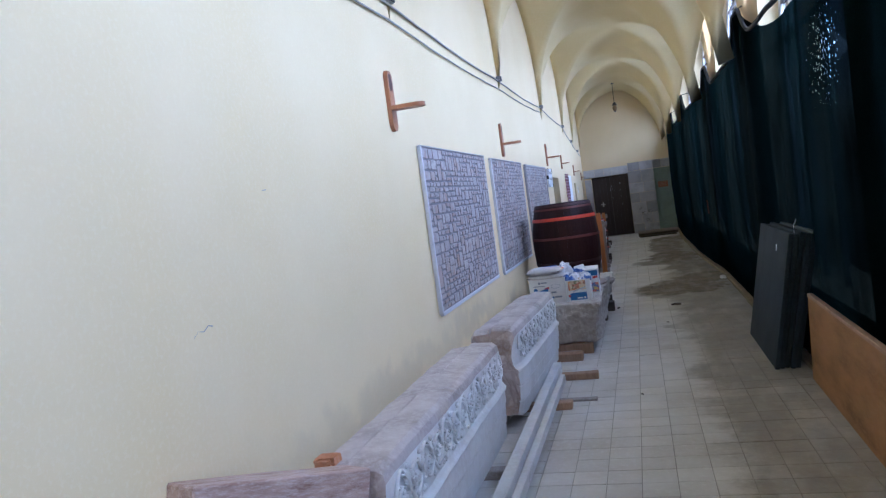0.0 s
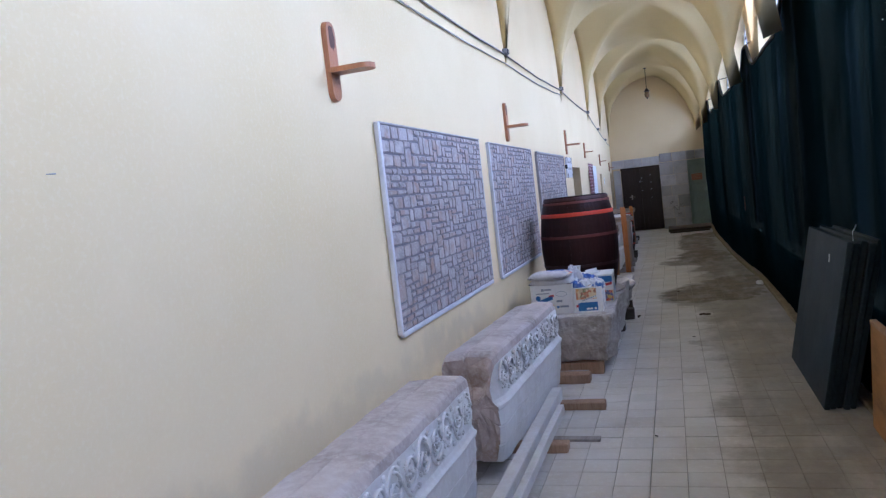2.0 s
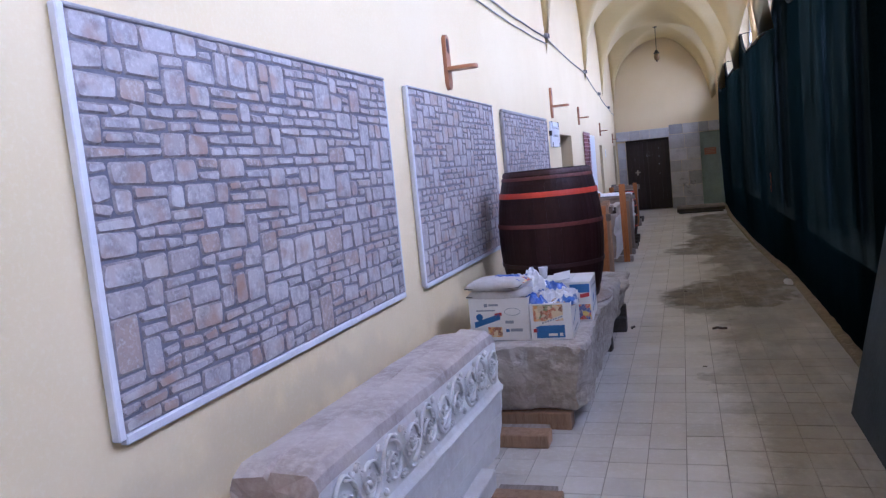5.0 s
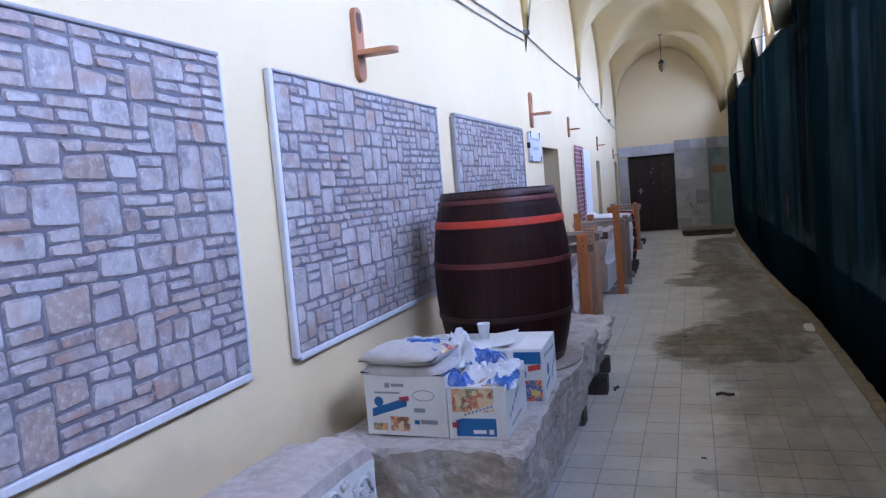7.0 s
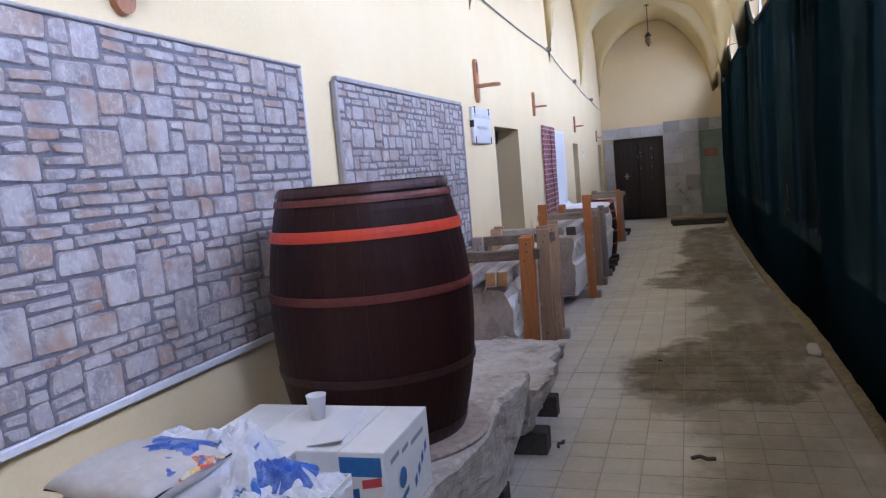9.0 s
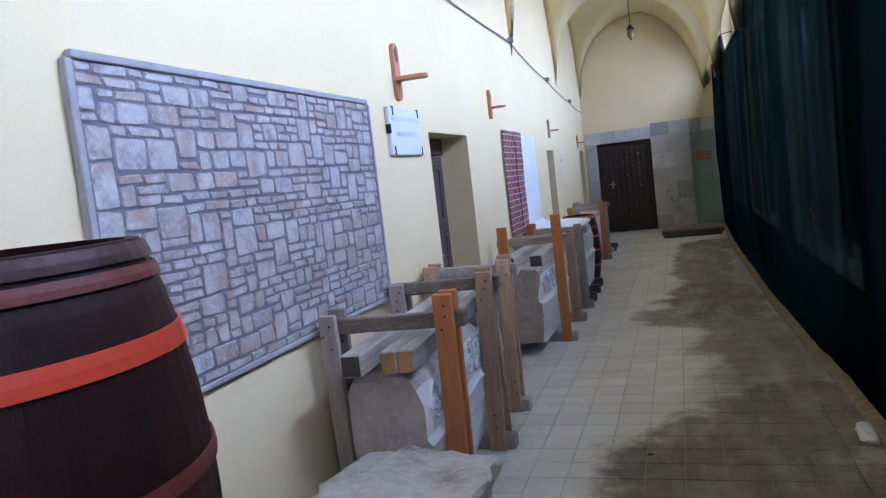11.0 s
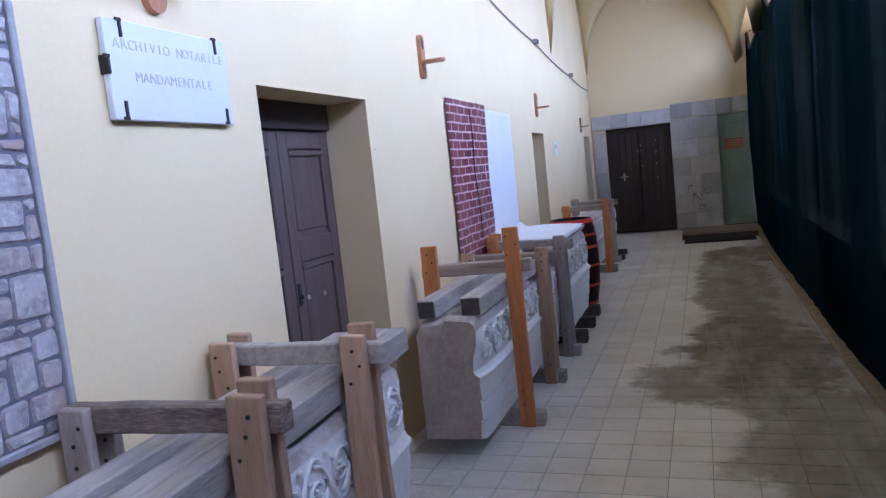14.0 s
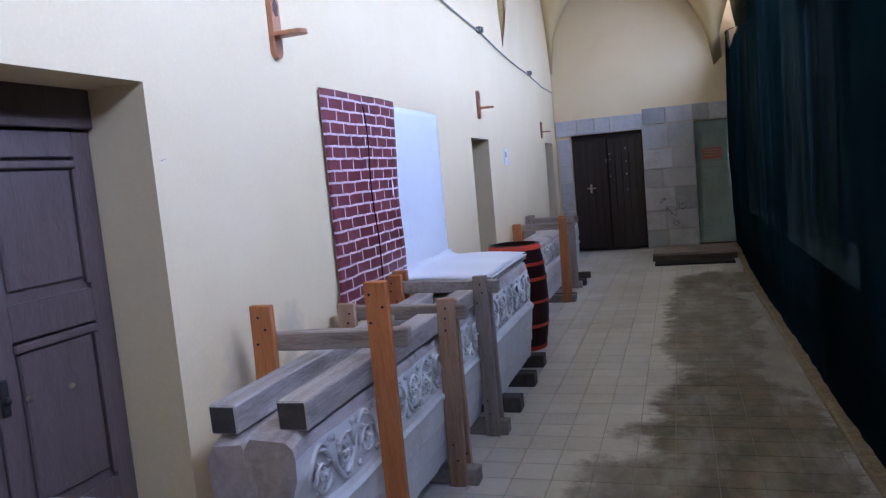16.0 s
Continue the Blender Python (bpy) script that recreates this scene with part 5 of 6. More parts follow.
timber("scrap_board", 0.72, 7.0, 0.0, 0.3, 0.07, 0.02, 0, M_OLDWOOD, "thin weathered scrap board on the floor", "board", 42)
# a weathered timber end across the wall at the start
timber("weathered_timber", 0.165, 2.41, 0.80, 0.14, 0.80, 0.12, 1, M_PINKTIMBER, "weathered pinkish timber with knot holes leaning on a stone", "timber", 44).matrix_world = pose(0.17, 2.34, 0.845, -17, 0, -18.7)
solid("stone_fragment", rough_block(0.30, 0.50, 0.76, 14, 0.02, 6, 3), M_MARBLE_TOP, pose(0.18, 2.32, 0), "rough grey stone fragment under the weathered timber", "stone", smooth=True)

solid("brick_fragment", rough_block(0.085, 0.09, 0.04, 17, 0.010, 6, 9), M_BRICKSCRAP, pose(0.15, 2.775, 0.773), "broken orange brick fragment on the carved beam", "brick")

# rough pedestal block, second slab and their wood blocks
solid("rough_pedestal_block", rough_block(0.88, 2.36, 0.45, 3, 0.042, 26, 2.6, 0.14), M_ROUGHSTONE, pose(0.52, 8.95, 0.11), "large rough-hewn grey stone block lying on wood blocks", "stone block")
solid("broken_stone_slab", rough_block(0.68, 1.05, 0.32, 7, 0.055, 22, 3.2, 0.32), M_ROUGHSTONE, pose(0.64, 10.72, 0.13), "broken grey stone slab with a ragged underside", "stone slab")
for i, (x, y, sx, sy, sz) in enumerate(((0.52, 7.92, 0.60, 0.13, 0.11), (0.56, 7.62, 0.34, 0.13, 0.08), (0.55, 9.75, 0.7, 0.12, 0.11), (0.72, 10.45, 0.5, 0.13, 0.13), (0.62, 11.05, 0.6, 0.1, 0.13))):
    # first two blocks brown, the rest near black all over
    timber("wood_block", x, y, 0, sx, sy, sz, 0, M_BROWN_UP if i < 2 else M_NEARBLACK, "wooden block under the rough stones, brown at the near end, near black farther on", "wood block", 50 + i, group="wood blocks under the rough stones")


# ---------------------------------------------------------------- barrels
def barrel(x, y, z, h, r_end, r_mid, hoops, name, label, rot=0.0, staves=26):
    b = thing(name, pose(x, y, z, 0, 0, rot), label, "barrel")

    def rad(t):
        return r_end + (r_mid - r_end) * (1 - (2 * t - 1) ** 2) ** 0.9

    for s in range(staves):
        a0 = 2 * math.pi * s / staves + 0.0004
        a1 = 2 * math.pi * (s + 1) / staves - 0.0004
        bm = bmesh.new()
        cols = []
        for a in (a0, (a0 + a1) / 2, a1):
            for dr in (0.0, -0.024):
                cols.append([bm.verts.new(((rad(t / 10) + dr) * math.cos(a), (rad(t / 10) + dr) * math.sin(a), h * t / 10)) for t in range(11)])
        o0, i0, o1, i1, o2, i2 = cols
        for t in range(10):
            for p, q in ((o0, o1), (o1, o2), (i1, i0), (i2, i1), (i0, o0), (o2, i2)):
                bm.faces.new((p[t], q[t], q[t + 1], p[t + 1]))
        for t in (0, 10):
            bm.faces.new((o0[t], o1[t], i1[t], i0[t]))
            bm.faces.new((o1[t], o2[t], i2[t], i1[t]))
        part("stave", bm, M_BARREL, b)
    for z0, z1, mat in hoops:
        bm = bmesh.new()
        prof = [(rad(z0) + 0.001, z0 * h), (rad(z0) + 0.006, z0 * h), (rad((z0 + z1) / 2) + 0.007, (z0 + z1) / 2 * h), (rad(z1) + 0.006, z1 * h), (rad(z1) + 0.001, z1 * h)]
        revolve(bm, prof, 48)
        part("hoop", bm, mat, b, "painted iron hoop")
    bm = bmesh.new()
    revolve(bm, [(0.001, h * 0.955), (rad(0.955) - 0.024, h * 0.955)], 32)
    part("head", bm, M_BARREL, b, "dark recessed barrel head")
    bm = bmesh.new()
    revolve(bm, [(0.001, 0.03), (rad(0.03) - 0.024, 0.03)], 32)
    part("bottom_head", bm, M_BARREL, b)
    return b


barrel(0.545, 9.24, 0.583, 1.0, 0.325, 0.405,
       [(0.0, 0.05, M_HOOP), (0.27, 0.30, M_HOOP), (0.575, 0.605, M_RUSTHOOP), (0.80, 0.84, M_REDHOOP), (0.93, 0.955, M_RUSTHOOP), (0.965, 0.995, M_HOOP)],
       "wine_barrel", "big dark brown wooden barrel with a bright red hoop")
disc = bmesh.new()
revolve(disc, [(0.001, 0.0), (0.43, 0.0), (0.435, 0.012), (0.42, 0.022), (0.001, 0.022)], 40)
solid("round_board", disc, M_OLDWOOD_UP, pose(0.545, 9.24, 0.56), "round wooden board under the barrel", "board")
barrel(0.37, 18.74, 0.0, 0.92, 0.215, 0.265,
       [(0.0, 0.04, M_REDHOOP), (0.22, 0.25, M_REDHOOP), (0.45, 0.475, M_REDHOOP), (0.66, 0.69, M_REDHOOP), (0.80, 0.83, M_REDHOOP), (0.95, 0.995, M_REDHOOP)],
       "small_barrel", "small black barrel with six bright red hoops", staves=18)


# ---------------------------------------------------------------- cartons, sacks and rubbish on the pedestal
def carton(x, y, z, sx, sy, sz, rz, style, open_top=True):
    """A white printed carton; x runs along its front, the front faces -y."""
    c = thing("carton", pose(x, y, z, 0, 0, rz), "white printed carton full of tile adhesive bags", "carton", "cartons on the stone block")
    t = 0.004
    for dims in ((0, sx, 0, t, 0, sz), (0, sx, sy - t, sy, 0, sz), (0, t, t, sy - t, 0, sz), (sx - t, sx, t, sy - t, 0, sz)):
        part("side", box(*dims, 0.001), M_CARTON, c)
    part("base", box(t, sx - t, t, sy - t, 0, t), M_CARTON, c)
    if open_top:
        part("filling", box(t, sx - t, t, sy - t, sz * 0.80, sz * 0.9), M_CARTON_IN, c, "brown cardboard inside")
    else:
        fl = bmesh.new()
        add_box(fl, 0, sx * 0.495, 0, sy, sz + 0.0005, sz + t, 0.001)
        add_box(fl, sx * 0.505, sx, 0, sy, sz + 0.0005, sz + t, 0.001)
        part("flap", fl, M_CARTON, c)
    f = -0.0012

    def ink(name, mat, x0, x1, z0, z1, shear=0.0, side=False):
        b = bmesh.new()
        if side:
            vs = [b.verts.new((sx - f, yy, zz)) for yy, zz in ((x0 * sy, z0 * sz), (x1 * sy, z0 * sz + shear * sz), (x1 * sy, z1 * sz + shear * sz), (x0 * sy, z1 * sz))]
        else:
            vs = [b.verts.new((xx, f, zz)) for xx, zz in ((x0 * sx, z0 * sz), (x1 * sx, z0 * sz + shear * sz), (x1 * sx, z1 * sz + shear * sz), (x0 * sx, z1 * sz))]
        b.faces.new(vs)
        part(name, b, mat, c, "flat print on the carton")

    if style == "A":
        ink("print_band", M_INKBLUE, 0.08, 0.52, 0.30, 0.44, 0.20)
        ink("print_photo", M_INKORANGE, 0.30, 0.54, 0.08, 0.32)
        ink("print_photo", M_INKORANGE, 0.08, 0.26, 0.08, 0.2)
        ink("print_red", M_INKRED, 0.43, 0.55, 0.56, 0.64, 0.03)
        bd = bmesh.new()
        bmesh.ops.create_circle(bd, cap_ends=True, segments=18, radius=sz * 0.085, matrix=pose(sx * 0.17, f, sz * 0.56, 90, 0, 0))
        part("print_badge", bd, M_INKBLUE, c, "round blue printed badge")
        ink("print_mark", M_INKGREY, 0.26, 0.32, 0.80, 0.88)
        ink("print_text", M_INKGREY, 0.34, 0.5, 0.82, 0.87)
        ink("print_text", M_INKGREY, 0.12, 0.44, 0.70, 0.73)
        for k, (a, b_, z0) in enumerate(((0.6, 0.74, 0.40), (0.6, 0.66, 0.2), (0.68, 0.88, 0.21))):
            ink("print_text", M_INKGREY if k != 1 else M_INKBLUE, a, b_, z0, z0 + 0.07)
        hb = bmesh.new()
        ring = [(sx * (0.73 + 0.13 * math.cos(q) * (1.0)), f, sz * (0.68 + 0.085 * math.sin(q))) for q in [2 * math.pi * k / 28 for k in range(29)]]
        tube(hb, ring, 0.0016, 4, False)
        part("handhold_outline", hb, M_INKGREY, c)
    if style == "B":
        ink("print_photo", M_INKORANGE, 0.08, 0.80, 0.52, 0.96)
        ink("print_field", M_INKBLUE, 0.13, 0.82, 0.06, 0.40)
        ink("print_field", M_INKBLUE, 0.15, 0.82, 0.362, 0.42, 0.26)
        b = bmesh.new()
        vs = [b.verts.new((xx * sx, f - 0.0006, zz * sz)) for xx, zz in ((0.12, 0.36), (0.86, 0.62), (0.86, 0.70), (0.12, 0.44))]
        b.faces.new(vs)
        part("print_stripe", b, M_CARTON, c)
        for k in range(8):
            b = bmesh.new()
            x0 = 0.28 + k * 0.065
            vs = [b.verts.new((xx * sx, f - 0.001, zz * sz)) for xx, zz in ((x0, 0.445 + k * 0.022), (x0 + 0.045, 0.46 + k * 0.022), (x0 + 0.045, 0.505 + k * 0.022), (x0, 0.49 + k * 0.022))]
            b.faces.new(vs)
            part("print_text", b, M_INKGREY, c)
        ink("print_red", M_INKRED, 0.06, 0.17, 0.22, 0.32)
        b = bmesh.new()
        add_box(b, 0.42 * sx, 0.64 * sx, f - 0.0012, f - 0.0004, 0.11 * sz, 0.18 * sz)
        part("print_text", b, M_CARTON, c, "white text bar")
        b = bmesh.new()
        add_box(b, 0.69 * sx, 0.77 * sx, f - 0.0012, f - 0.0004, 0.1 * sz, 0.19 * sz)
        part("print_mark", b, M_CARTON, c, "white mark")
        for k in range(5):
            ink("print_text", M_INKBLUE if k % 2 else M_INKGREY, 0.14 + 0.1 * k, 0.21 + 0.1 * k, 0.30 + 0.07 * k, 0.40 + 0.07 * k, 0.04, True)
        ink("print_text", M_INKGREY, 0.2, 0.7, 0.12, 0.17, 0.02, True)
    if style == "C":
        ink("print_field", M_INKBLUE, 0.50, 0.97, 0.74, 0.96)
        ink("print_red", M_INKRED, 0.74, 0.96, 0.60, 0.70, 0.04)
        ink("print_photo", M_INKFRUIT, 0.50, 0.97, 0.05, 0.44)
        ink("print_field", M_INKBLUE, 0.50, 0.70, 0.44, 0.56, 0.05)
        for k, (a, b_) in enumerate(((0.12, 0.30), (0.36, 0.50), (0.56, 0.86))):
            ink("print_text", M_INKGREY, a, b_, 0.80 - 0.02 * k, 0.86 - 0.02 * k, 0.02, True)
        for k in range(4):
            ink("print_text", M_INKBLUE, 0.58 + 0.09 * k, 0.64 + 0.09 * k, 0.22 + 0.09 * k, 0.34 + 0.09 * k, 0.05, True)
        ink("print_text", M_INKBLUE, 0.14, 0.44, 0.20, 0.27, 0.10, True)
        bd = bmesh.new()
        bmesh.ops.create_circle(bd, cap_ends=True, segments=20, radius=sz * 0.12, matrix=pose(sx - f, sy * 0.34, sz * 0.52, 0, 90, 0))
        part("print_badge", bd, M_INKBLUE, c, "round blue printed badge")
        fl = part("loose_flap", box(0, sx * 0.42, 0, sy * 0.62, 0, 0.004, 0.001), M_SHEET, c, "raised greyish carton flap")
        fl.matrix_local = pose(sx * 0.10, sy * 0.05, sz + 0.007, 4, -9, 5)
    return c


PZ = 0.562
carton(0.225, 7.90, PZ, 0.385, 0.36, 0.265, -3, "A")
carton(0.618, 7.87, PZ, 0.25, 0.44, 0.225, 2, "B")
carton(0.655, 8.36, PZ, 0.275, 0.40, 0.262, 2, "C", open_top=False)
carton(0.27, 8.33, PZ, 0.37, 0.46, 0.25, 1, "D", open_top=False)


def sack(x, y, z, sx, sy, sz, rz, seed, mat, name, label):
    """A slumped plastic sack, pillow-shaped with creases."""
    bm = bmesh.new()
    NXs, NYs = 18, 14
    for side in (1, -1):
        g = {}
        for i in range(NXs + 1):
            for j in range(NYs + 1):
                u, v = 2 * i / NXs - 1, 2 * j / NYs - 1
                e = max(0.0, (1 - u ** 4) * (1 - v ** 4))
                h = sz * 0.5 * e ** 0.45
                nz = noise.noise(Vector((u * 2.2 + seed, v * 2.2, seed * 2))) * 0.30 + noise.noise(Vector((u * 6 + seed, v * 5, side))) * 0.22 + abs(noise.noise(Vector((u * 3.5, v * 9 + seed, 3)))) * 0.2
                zz = side * h * (1 + nz) if side > 0 else -h * 0.95
                g[i, j] = bm.verts.new((u * sx / 2 * (1 - 0.05 * v * v), v * sy / 2 * (1 - 0.05 * u * u), sz / 2 + zz))
        for i in range(NXs):
            for j in range(NYs):
                bm.faces.new((g[i, j], g[i + 1, j], g[i + 1, j + 1], g[i, j + 1]))
    bmesh.ops.remove_doubles(bm, verts=bm.verts, dist=0.0015)
    e = thing(name, pose(x, y, z, 0, 0, rz), label, "sack")
    part("body", bm, mat, e, smooth=True)
    sm_ = bmesh.new()
    rim = []
    for i in range(41):
        a = 2 * math.pi * i / 40
        c_, s_ = math.cos(a), math.sin(a)
        q = max(abs(c_), abs(s_))
        rim.append((c_ / q * sx * 0.47, s_ / q * sy * 0.47, sz * 0.5 + 0.006 * math.sin(5 * a + seed)))
    tube(sm_, rim, 0.003, 5, False)
    part("seam", sm_, M_IRON, e, "dark stitched seam")
    return e


def crumple(x, y, z, sx, sy, sz, rz, seed, mat, name, label, freq=9.0):
    """A crumpled piece of plastic film, folded into peaks."""
    bm = bmesh.new()
    N = 26
    g = {}
    for i in range(N + 1):
        for j in range(N + 1):
            u, v = 2 * i / N - 1, 2 * j / N - 1
            e = max(0.0, 1 - max(abs(u), abs(v)) ** 3)
            p = Vector((u * sx * freq * 0.5 + seed, v * sy * freq * 0.5, seed * 1.3))
            n1 = 1 - abs(noise.noise(p)) * 2
            n2 = 1 - abs(noise.noise(p * 2.3)) * 2
            h = sz * (0.15 + 0.85 * e) * (0.45 * n1 + 0.25 * n2 + 0.35)
            d = noise.noise_vector(p * 1.6) * 0.02
            edge = 1 + 0.12 * noise.noise(Vector((math.atan2(v, u) * 2, seed, 0)))
            g[i, j] = bm.verts.new((u * sx / 2 * edge + d.x, v * sy / 2 * edge + d.y, max(0.0, h)))
    for i in range(N):
        for j in range(N):
            bm.faces.new((g[i, j], g[i + 1, j], g[i + 1, j + 1], g[i, j + 1]))
    ob = solid(name, bm, mat, pose(x, y, z, 0, 0, rz), label, "plastic film")
    s = ob.modifiers.new("thickness", "SOLIDIFY")
    s.thickness = 0.001
    return ob


BT = PZ + 0.265
sack(0.41, 8.05, BT - 0.03, 0.40, 0.34, 0.075, -3, 1.3, M_SACK, "plastic_sack", "grey plastic sack slumped over the carton")
sack(0.40, 8.03, BT + 0.03, 0.38, 0.31, 0.075, -6, 4.1, M_SACK, "plastic_sack", "full grey plastic sack with printed end")
crumple(0.40, 8.28, BT + 0.0, 0.40, 0.2, 0.10, 4, 2.2, M_FILM, "crumpled_wrapper", "crumpled white plastic wrapper on the sacks")
crumple(0.43, 8.09, BT + 0.092, 0.24, 0.20, 0.02, -8, 6.2, M_FILMBLUE, "printed_label", "blue printed panel of a plastic sack")
crumple(0.545, 8.05, BT + 0.078, 0.09, 0.16, 0.025, -8, 3.1, M_INKFRUIT, "printed_label", "red and yellow printed fruit panel of a plastic sack")
crumple(0.585, 8.2, BT - 0.03, 0.15, 0.30, 0.165, 20, 3.7, M_FILMPRINT, "crumpled_wrapper", "upright crumpled white and blue plastic wrapper", 11)
BB2 = PZ + 0.225
crumple(0.74, 8.1, BB2 - 0.03, 0.27, 0.40, 0.10, 5, 5.9, M_FILMPRINT, "crumpled_wrapper", "crumpled white and blue plastic in the carton", 13)
crumple(0.70, 8.17, BB2 + 0.02, 0.22, 0.15, 0.08, 10, 8.8, M_FILMBLUE, "crumpled_wrapper", "crumpled blue plastic wrapper in the carton", 13)
crumple(0.80, 8.0, BB2 - 0.03, 0.15, 0.2, 0.055, 10, 9.8, M_CARTON_IN, "torn_cardboard", "torn brown cardboard edge of the carton", 16)
crumple(0.61, 7.97, BB2 - 0.02, 0.1, 0.2, 0.08, 60, 7.1, M_FILMBLUE, "crumpled_wrapper", "blue and white wrapper stuffed between cartons", 14)
cup = bmesh.new()
revolve(cup, [(0.0, 0.002), (0.023, 0.0), (0.033, 0.078), (0.035, 0.082), (0.032, 0.080), (0.022, 0.004), (0.0, 0.005)], 20)
solid("plastic_cup", cup, M_CUP, pose(0.57, 8.66, PZ + 0.2545), "white disposable plastic cup on a carton", "cup", smooth=True)


# ---------------------------------------------------------------- crated stone beams
nail_bm = bmesh.new()
bmesh.ops.create_cone(nail_bm, cap_ends=True, segments=6, radius1=0.006, radius2=0.006, depth=0.006)
NAIL = bpy.data.meshes.new("nail")
nail_bm.to_mesh(NAIL)
nail_bm.free()
NAIL.materials.append(M_IRON)


def clamp(y, xf, xb, zf, zb, mats, seed, zc=1.0, foot=True, lean=0.0, double=True, barlen=0.0, dback=True):
    """A timber clamp round a beam: posts in front and behind, a crossbar over the top, a bearer below."""
    c = thing("timber_clamp", pose(0, y, 0), "timber clamp of nailed posts and crossbar round a stone beam", "timber clamp", "timber clamps round the stone beams")
    rng = random.Random(seed)
    mf, mb, mc = mats

    def post(x, yy, h, mat, name="post"):
        w, t = 0.09 + rng.uniform(-0.008, 0.01), 0.034
        ob = part(name, worn_timber(t + 0.0, w, h, 2, seed + x * 10 + yy * 7), mat, c)
        ob.matrix_local = pose(x, yy, h / 2 + 0.002, rng.uniform(-1.2, 1.2), lean + rng.uniform(-1.0, 1.0), 0) @ pose(0, 0, 0, 0, 0, 90)
        for zn in (0.05, 0.10, 0.16, h - 0.14, h - 0.22):
            nail = new("nail", NAIL)
            nail.parent = ob
            nail.matrix_local = pose(-t / 2 - 0.001, rng.uniform(-0.028, 0.028), h / 2 - zn, 0, 90, 0)
        return ob

    post(xf, -0.045, zf, mf)
    if double:
        post(xf, 0.045, zf - rng.uniform(-0.03, 0.03), mf)
    post(xb, -0.045, zb, mb)
    if dback:
        post(xb, 0.045, zb + rng.uniform(-0.03, 0.03), mb)
    L = xf - xb + 0.16 + barlen
    bar = part("crossbar", worn_timber(L, 0.052, 0.075, 0, seed + 2, 0.006), mc, c)
    bar.matrix_local = pose((xf + xb) / 2 + 0.02 + barlen / 2, 0.0, zc, 0, rng.uniform(-1.5, 1.5), 0)
    if foot:
        ft = part("bearer", worn_timber(xf - xb + 0.14, 0.085, 0.085, 0, seed + 5), M_OLDWOOD, c)
        ft.matrix_local = pose((xf + xb) / 2 + 0.025, 0.0, 0.045)
    return c


OO, BB, GG = M_ORANGE_UP, M_BROWN_UP, M_OLDWOOD_UP
# first crate, a little askew to the wall
stone_beam(0.262, 11.22, 13.64, 0.09, 5, "pale carved stone beam held in timber clamps", k=1.08, rot=3.5, end_mat=M_SAWNEND, smooth_end=True)
clamp(11.47, 0.70, 0.12, 1.11, 1.04, (OO, GG, M_ROTTEN), 61, 0.985)
clamp(12.42, 0.635, 0.10, 1.07, 1.03, (BB, GG, M_ROTTEN), 62, 1.0)
clamp(13.10, 0.59, 0.08, 1.05, 1.04, (BB, BB, M_OLDWOOD), 63, 0.985)
timber("long_timber", 0.285, 12.42, 0.815, 0.095, 2.58, 0.10, 1, M_OLDWOOD, "long grey weathered timber lying on the stone beam", "timber", 71, rz=3.0, ends=M_NEARBLACK, group="long timbers on the crated beams")
for x, w, y in ((0.441, 0.073, 12.47), (0.517, 0.073, 12.485)):
    timber("long_timber", x, y, 0.815, w, 2.58, 0.10, 1, M_OLDWOOD, "long grey timber with a fresh orange sawn end", "timber", 72 + int(x * 10), rz=3.0, ends=M_ENDGRAIN, group="long timbers on the crated beams")

# second crate
stone_beam(0.225, 14.46, 16.7, 0.12, 8, "pale carved stone beam with a broken brown end in timber clamps", k=1.02, end_mat=M_SAWNEND, smooth_end=True)
clamp(15.08, 0.655, 0.13, 1.20, 1.12, (OO, OO, M_CROSSWOOD), 64, 0.965, double=False, dback=False)
clamp(15.93, 0.635, 0.10, 0.97, 0.96, (BB, BB, M_CROSSWOOD), 65, 0.90, dback=False)
clamp(16.63, 0.635, 0.10, 0.97, 1.0, (GG, OO, M_OLDWOOD), 66, 0.91)
timber("long_timber", 0.305, 15.5, 0.793, 0.10, 2.05, 0.10, 1, M_OLDWOOD, "short grey timber with a dark end on the stone beam", "timber", 73, ends=M_NEARBLACK, group="long timbers on the crated beams")
timber("long_timber", 0.535, 15.55, 0.793, 0.11, 2.05, 0.10, 1, M_OLDWOOD, "grey timber with a dark end on the stone beam", "timber", 74, ends=M_NEARBLACK, group="long timbers on the crated beams")

# third beam, with white boards on top
stone_beam(0.215, 16.78, 18.15, 0.10, 9, "pale carved stone beam covered by white sheets", k=1.14)
boards = thing("white_board_pile", pose(0.10, 16.72, 0.86), "pile of white boards with a sheet curling up the wall", "boards")
for i in range(3):
    part("board", box(0.02 + 0.012 * i, 0.49 + 0.012 * i, 0.04 * i, 1.42 - 0.03 * i, 0.018 * i, 0.018 * i + 0.012, 0.002), M_SHEET if i != 1 else M_CARTON_IN, boards)
bm = bmesh.new()
rows_ = []
for i in range(15):
    t = i / 14
    if t < 0.75:
        x, z = 0.50 - 0.53 * t / 0.75, 0.057 + 0.02 * math.sin(t * 3)
    else:
        q = (t - 0.75) / 0.25
        x, z = -0.03 - 0.08 * math.sin(q * math.pi / 2), 0.07 + 0.05 * (1 - math.cos(q * math.pi / 2))
    rows_.append([bm.verts.new((x, 0.06 + 1.33 * j / 12, z + 0.006 * math.sin(j * 1.3))) for j in range(13)])
for a, b in zip(rows_, rows_[1:]):
    for j in range(12):
        bm.faces.new((a[j], a[j + 1], b[j + 1], b[j]))
cs = part("curled_sheet", bm, M_SHEET, boards, "thin white sheet curling up", smooth=True)
cs.modifiers.new("thickness", "SOLIDIFY").thickness = 0.002
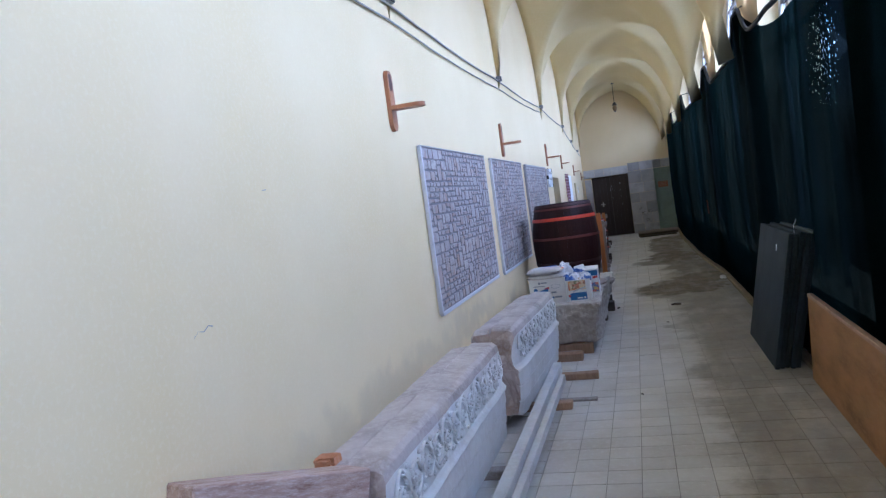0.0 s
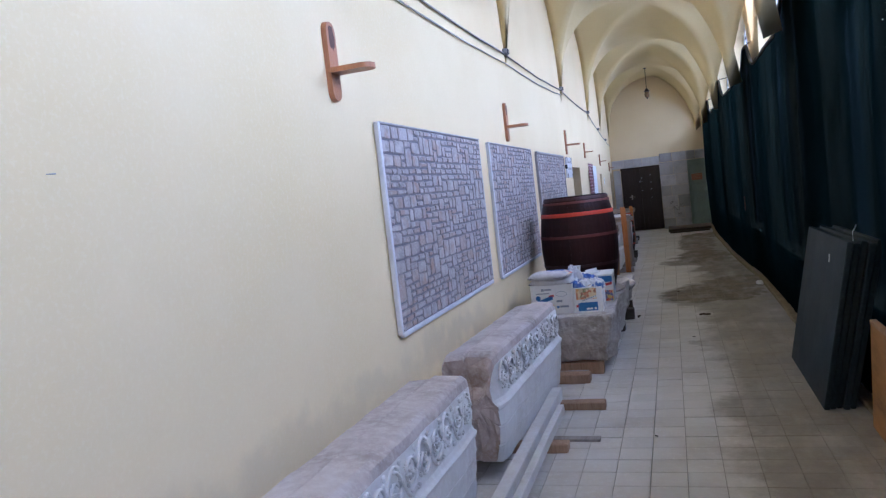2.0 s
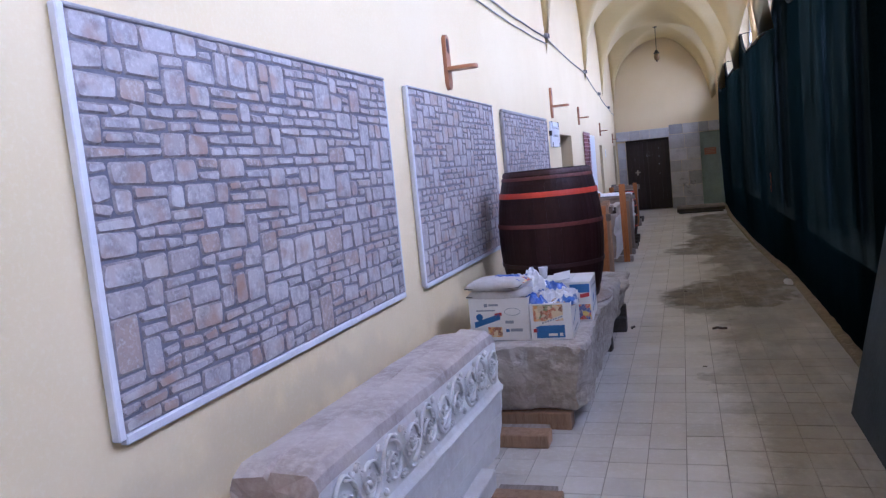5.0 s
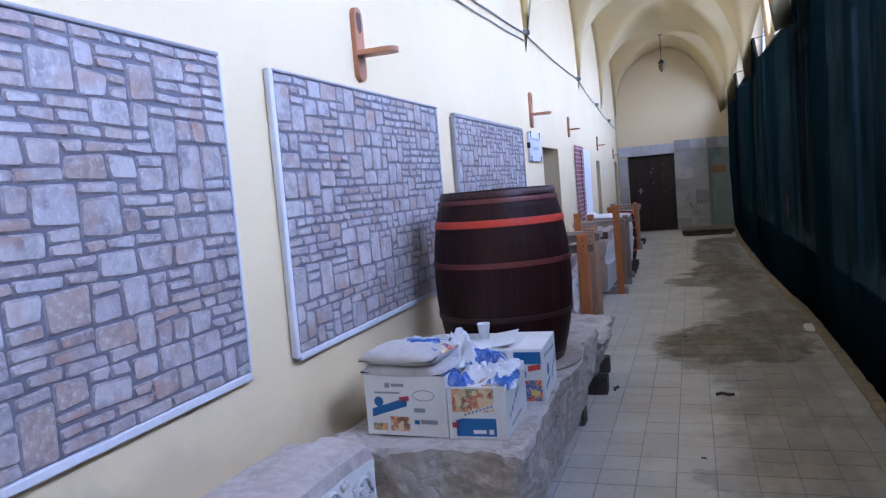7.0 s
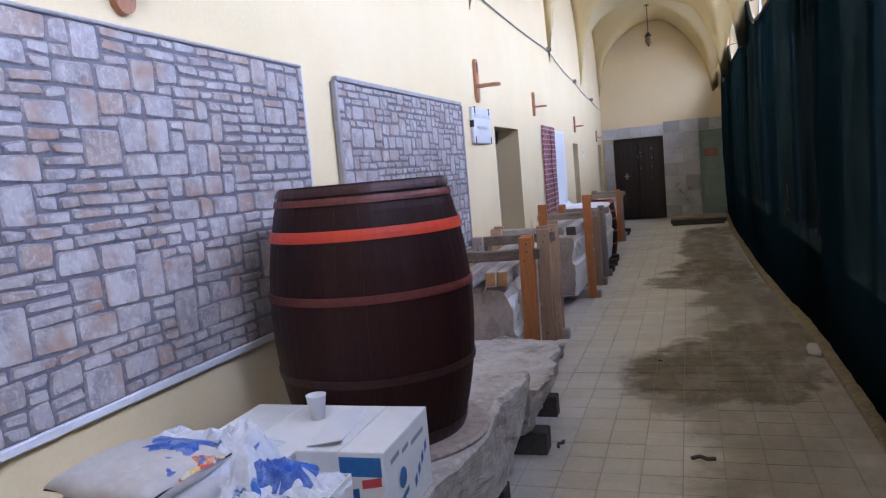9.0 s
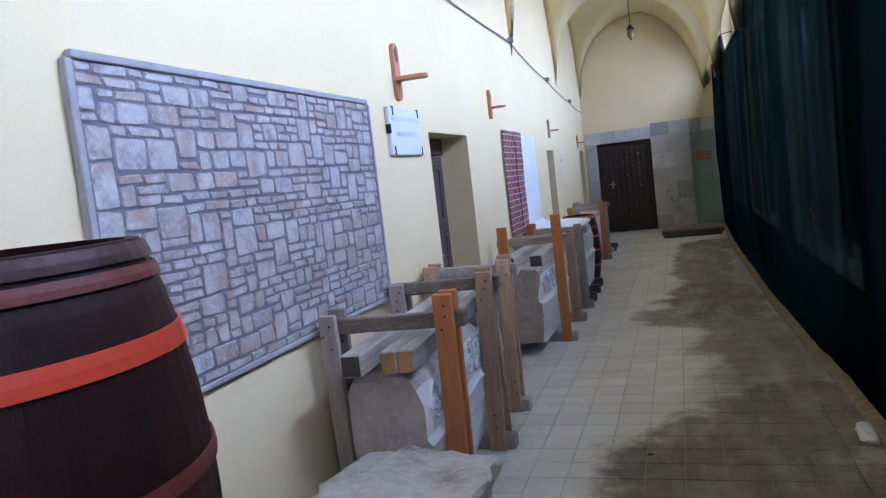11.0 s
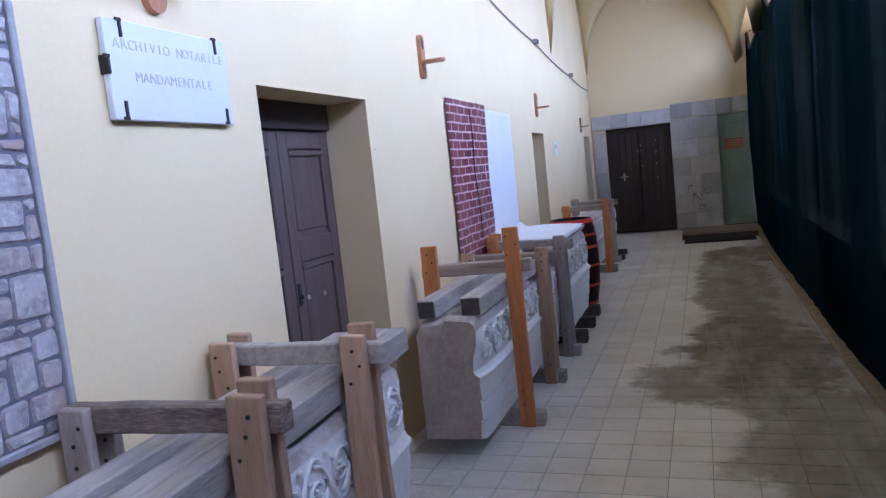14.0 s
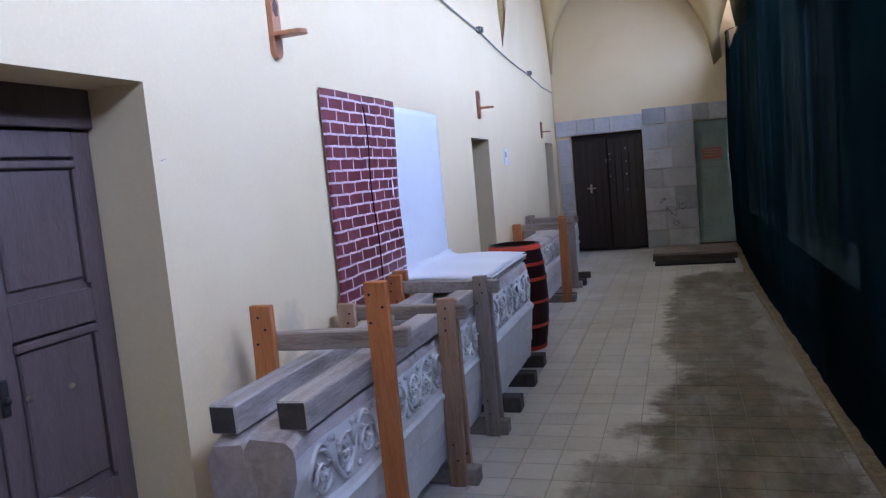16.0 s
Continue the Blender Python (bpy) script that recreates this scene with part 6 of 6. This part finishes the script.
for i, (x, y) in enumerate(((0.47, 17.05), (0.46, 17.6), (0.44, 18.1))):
    timber("bearer", x, y, 0.0, 0.5, 0.11, 0.10, 0, M_NEARBLACK, "dark wooden bearer sticking out under a stone beam", "wood block", 80 + i, group="floor bearers under the stones")

# far crate
stone_beam(0.0, 19.75, 23.1, 0.09, 10, "pale carved stone beam in clamps by the far doors", k=1.02)
clamp(20.78, 0.49, -0.03, 0.97, 0.93, (OO, OO, M_CROSSWOOD), 67, 0.88)
clamp(21.7, 0.45, -0.06, 0.92, 0.95, (GG, GG, M_CROSSWOOD), 68, 0.88)
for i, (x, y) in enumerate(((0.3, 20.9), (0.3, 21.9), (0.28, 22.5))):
    timber("bearer", x, y, 0.0, 0.55, 0.1, 0.08, 0, M_NEARBLACK, "dark wooden bearer sticking out under a stone beam", "wood block", 90 + i, group="floor bearers under the stones")

# small debris on the floor
for i, (x, y, s) in enumerate(((1.78, 10.42, 0.06), (1.5, 12.3, 0.02), (1.02, 10.55, 0.05), (1.3, 6.2, 0.015), (1.62, 9.2, 0.015))):
    bm = bmesh.new()
    tube(bm, [(-s, 0, 0.006), (-s * 0.3, s * 0.25, 0.012), (s * 0.3, -s * 0.1, 0.008), (s, s * 0.1, 0.006)], s * 0.16 + 0.002, 5)
    solid("floor_debris", bm, M_NEARBLACK, pose(x, y, 0.0, 0, 0, 40 * i), "small dark scrap lying on the floor", "debris", "scraps on the floor")

# ---------------------------------------------------------------- floor tiles, 0.2 m square
TS = 0.2
tile_mesh = None
rv, rf = [], []
rng = random.Random(21)
count = 0
j = int((START) / TS)
while (j + 1) * TS < END + 0.1:
    for i in range(-1, 14):
        x, y = 0.08 + i * TS, j * TS
        if x + TS < -0.35 or x > W + 0.1:
            continue
        g = 0.0020 if y < 9 else 0.0015
        near = 4.2 <= y < 8.6 and x > 0.6
        dz = rng.uniform(-0.0014, 0.001) if y < 12 else 0.0
        if near and count < 300:
            if tile_mesh is None:
                tb = bmesh.new()
                add_box(tb, g, TS - g, g, TS - g, -0.012, 0.0, 0.0016)
                bmesh.ops.recalc_face_normals(tb, faces=tb.faces)
                tile_mesh = bpy.data.meshes.new("tile")
                tb.to_mesh(tile_mesh)
                tb.free()
                tile_mesh.materials.append(M_TILE)
            ob = new("tile", tile_mesh)
            ob.parent = floor
            ob.matrix_local = pose(x, y, dz, rng.uniform(-0.25, 0.25), rng.uniform(-0.25, 0.25), 0)
            count += 1
        else:
            b0 = len(rv)
            q = 0.0014 if y < 9 else 0.0010
            a, b_, c, d = x + g, x + TS - g, y + g, y + TS - g
            rv += [(a, c, dz - 0.012), (b_, c, dz - 0.012), (b_, d, dz - 0.012), (a, d, dz - 0.012),
                   (a + q, c + q, dz), (b_ - q, c + q, dz + 0.0), (b_ - q, d - q, dz), (a + q, d - q, dz)]
            rf += [tuple(b0 + k for k in f) for f in ((4, 5, 6, 7), (0, 1, 5, 4), (1, 2, 6, 5), (2, 3, 7, 6), (3, 0, 4, 7))]
    j += 1
me = bpy.data.meshes.new("floor_tiles")
me.from_pydata(rv, [], rf)
me.materials.append(M_TILE)
ft = new("floor_tiles", me)
ft.parent = floor
ft["kind"] = "stuff"
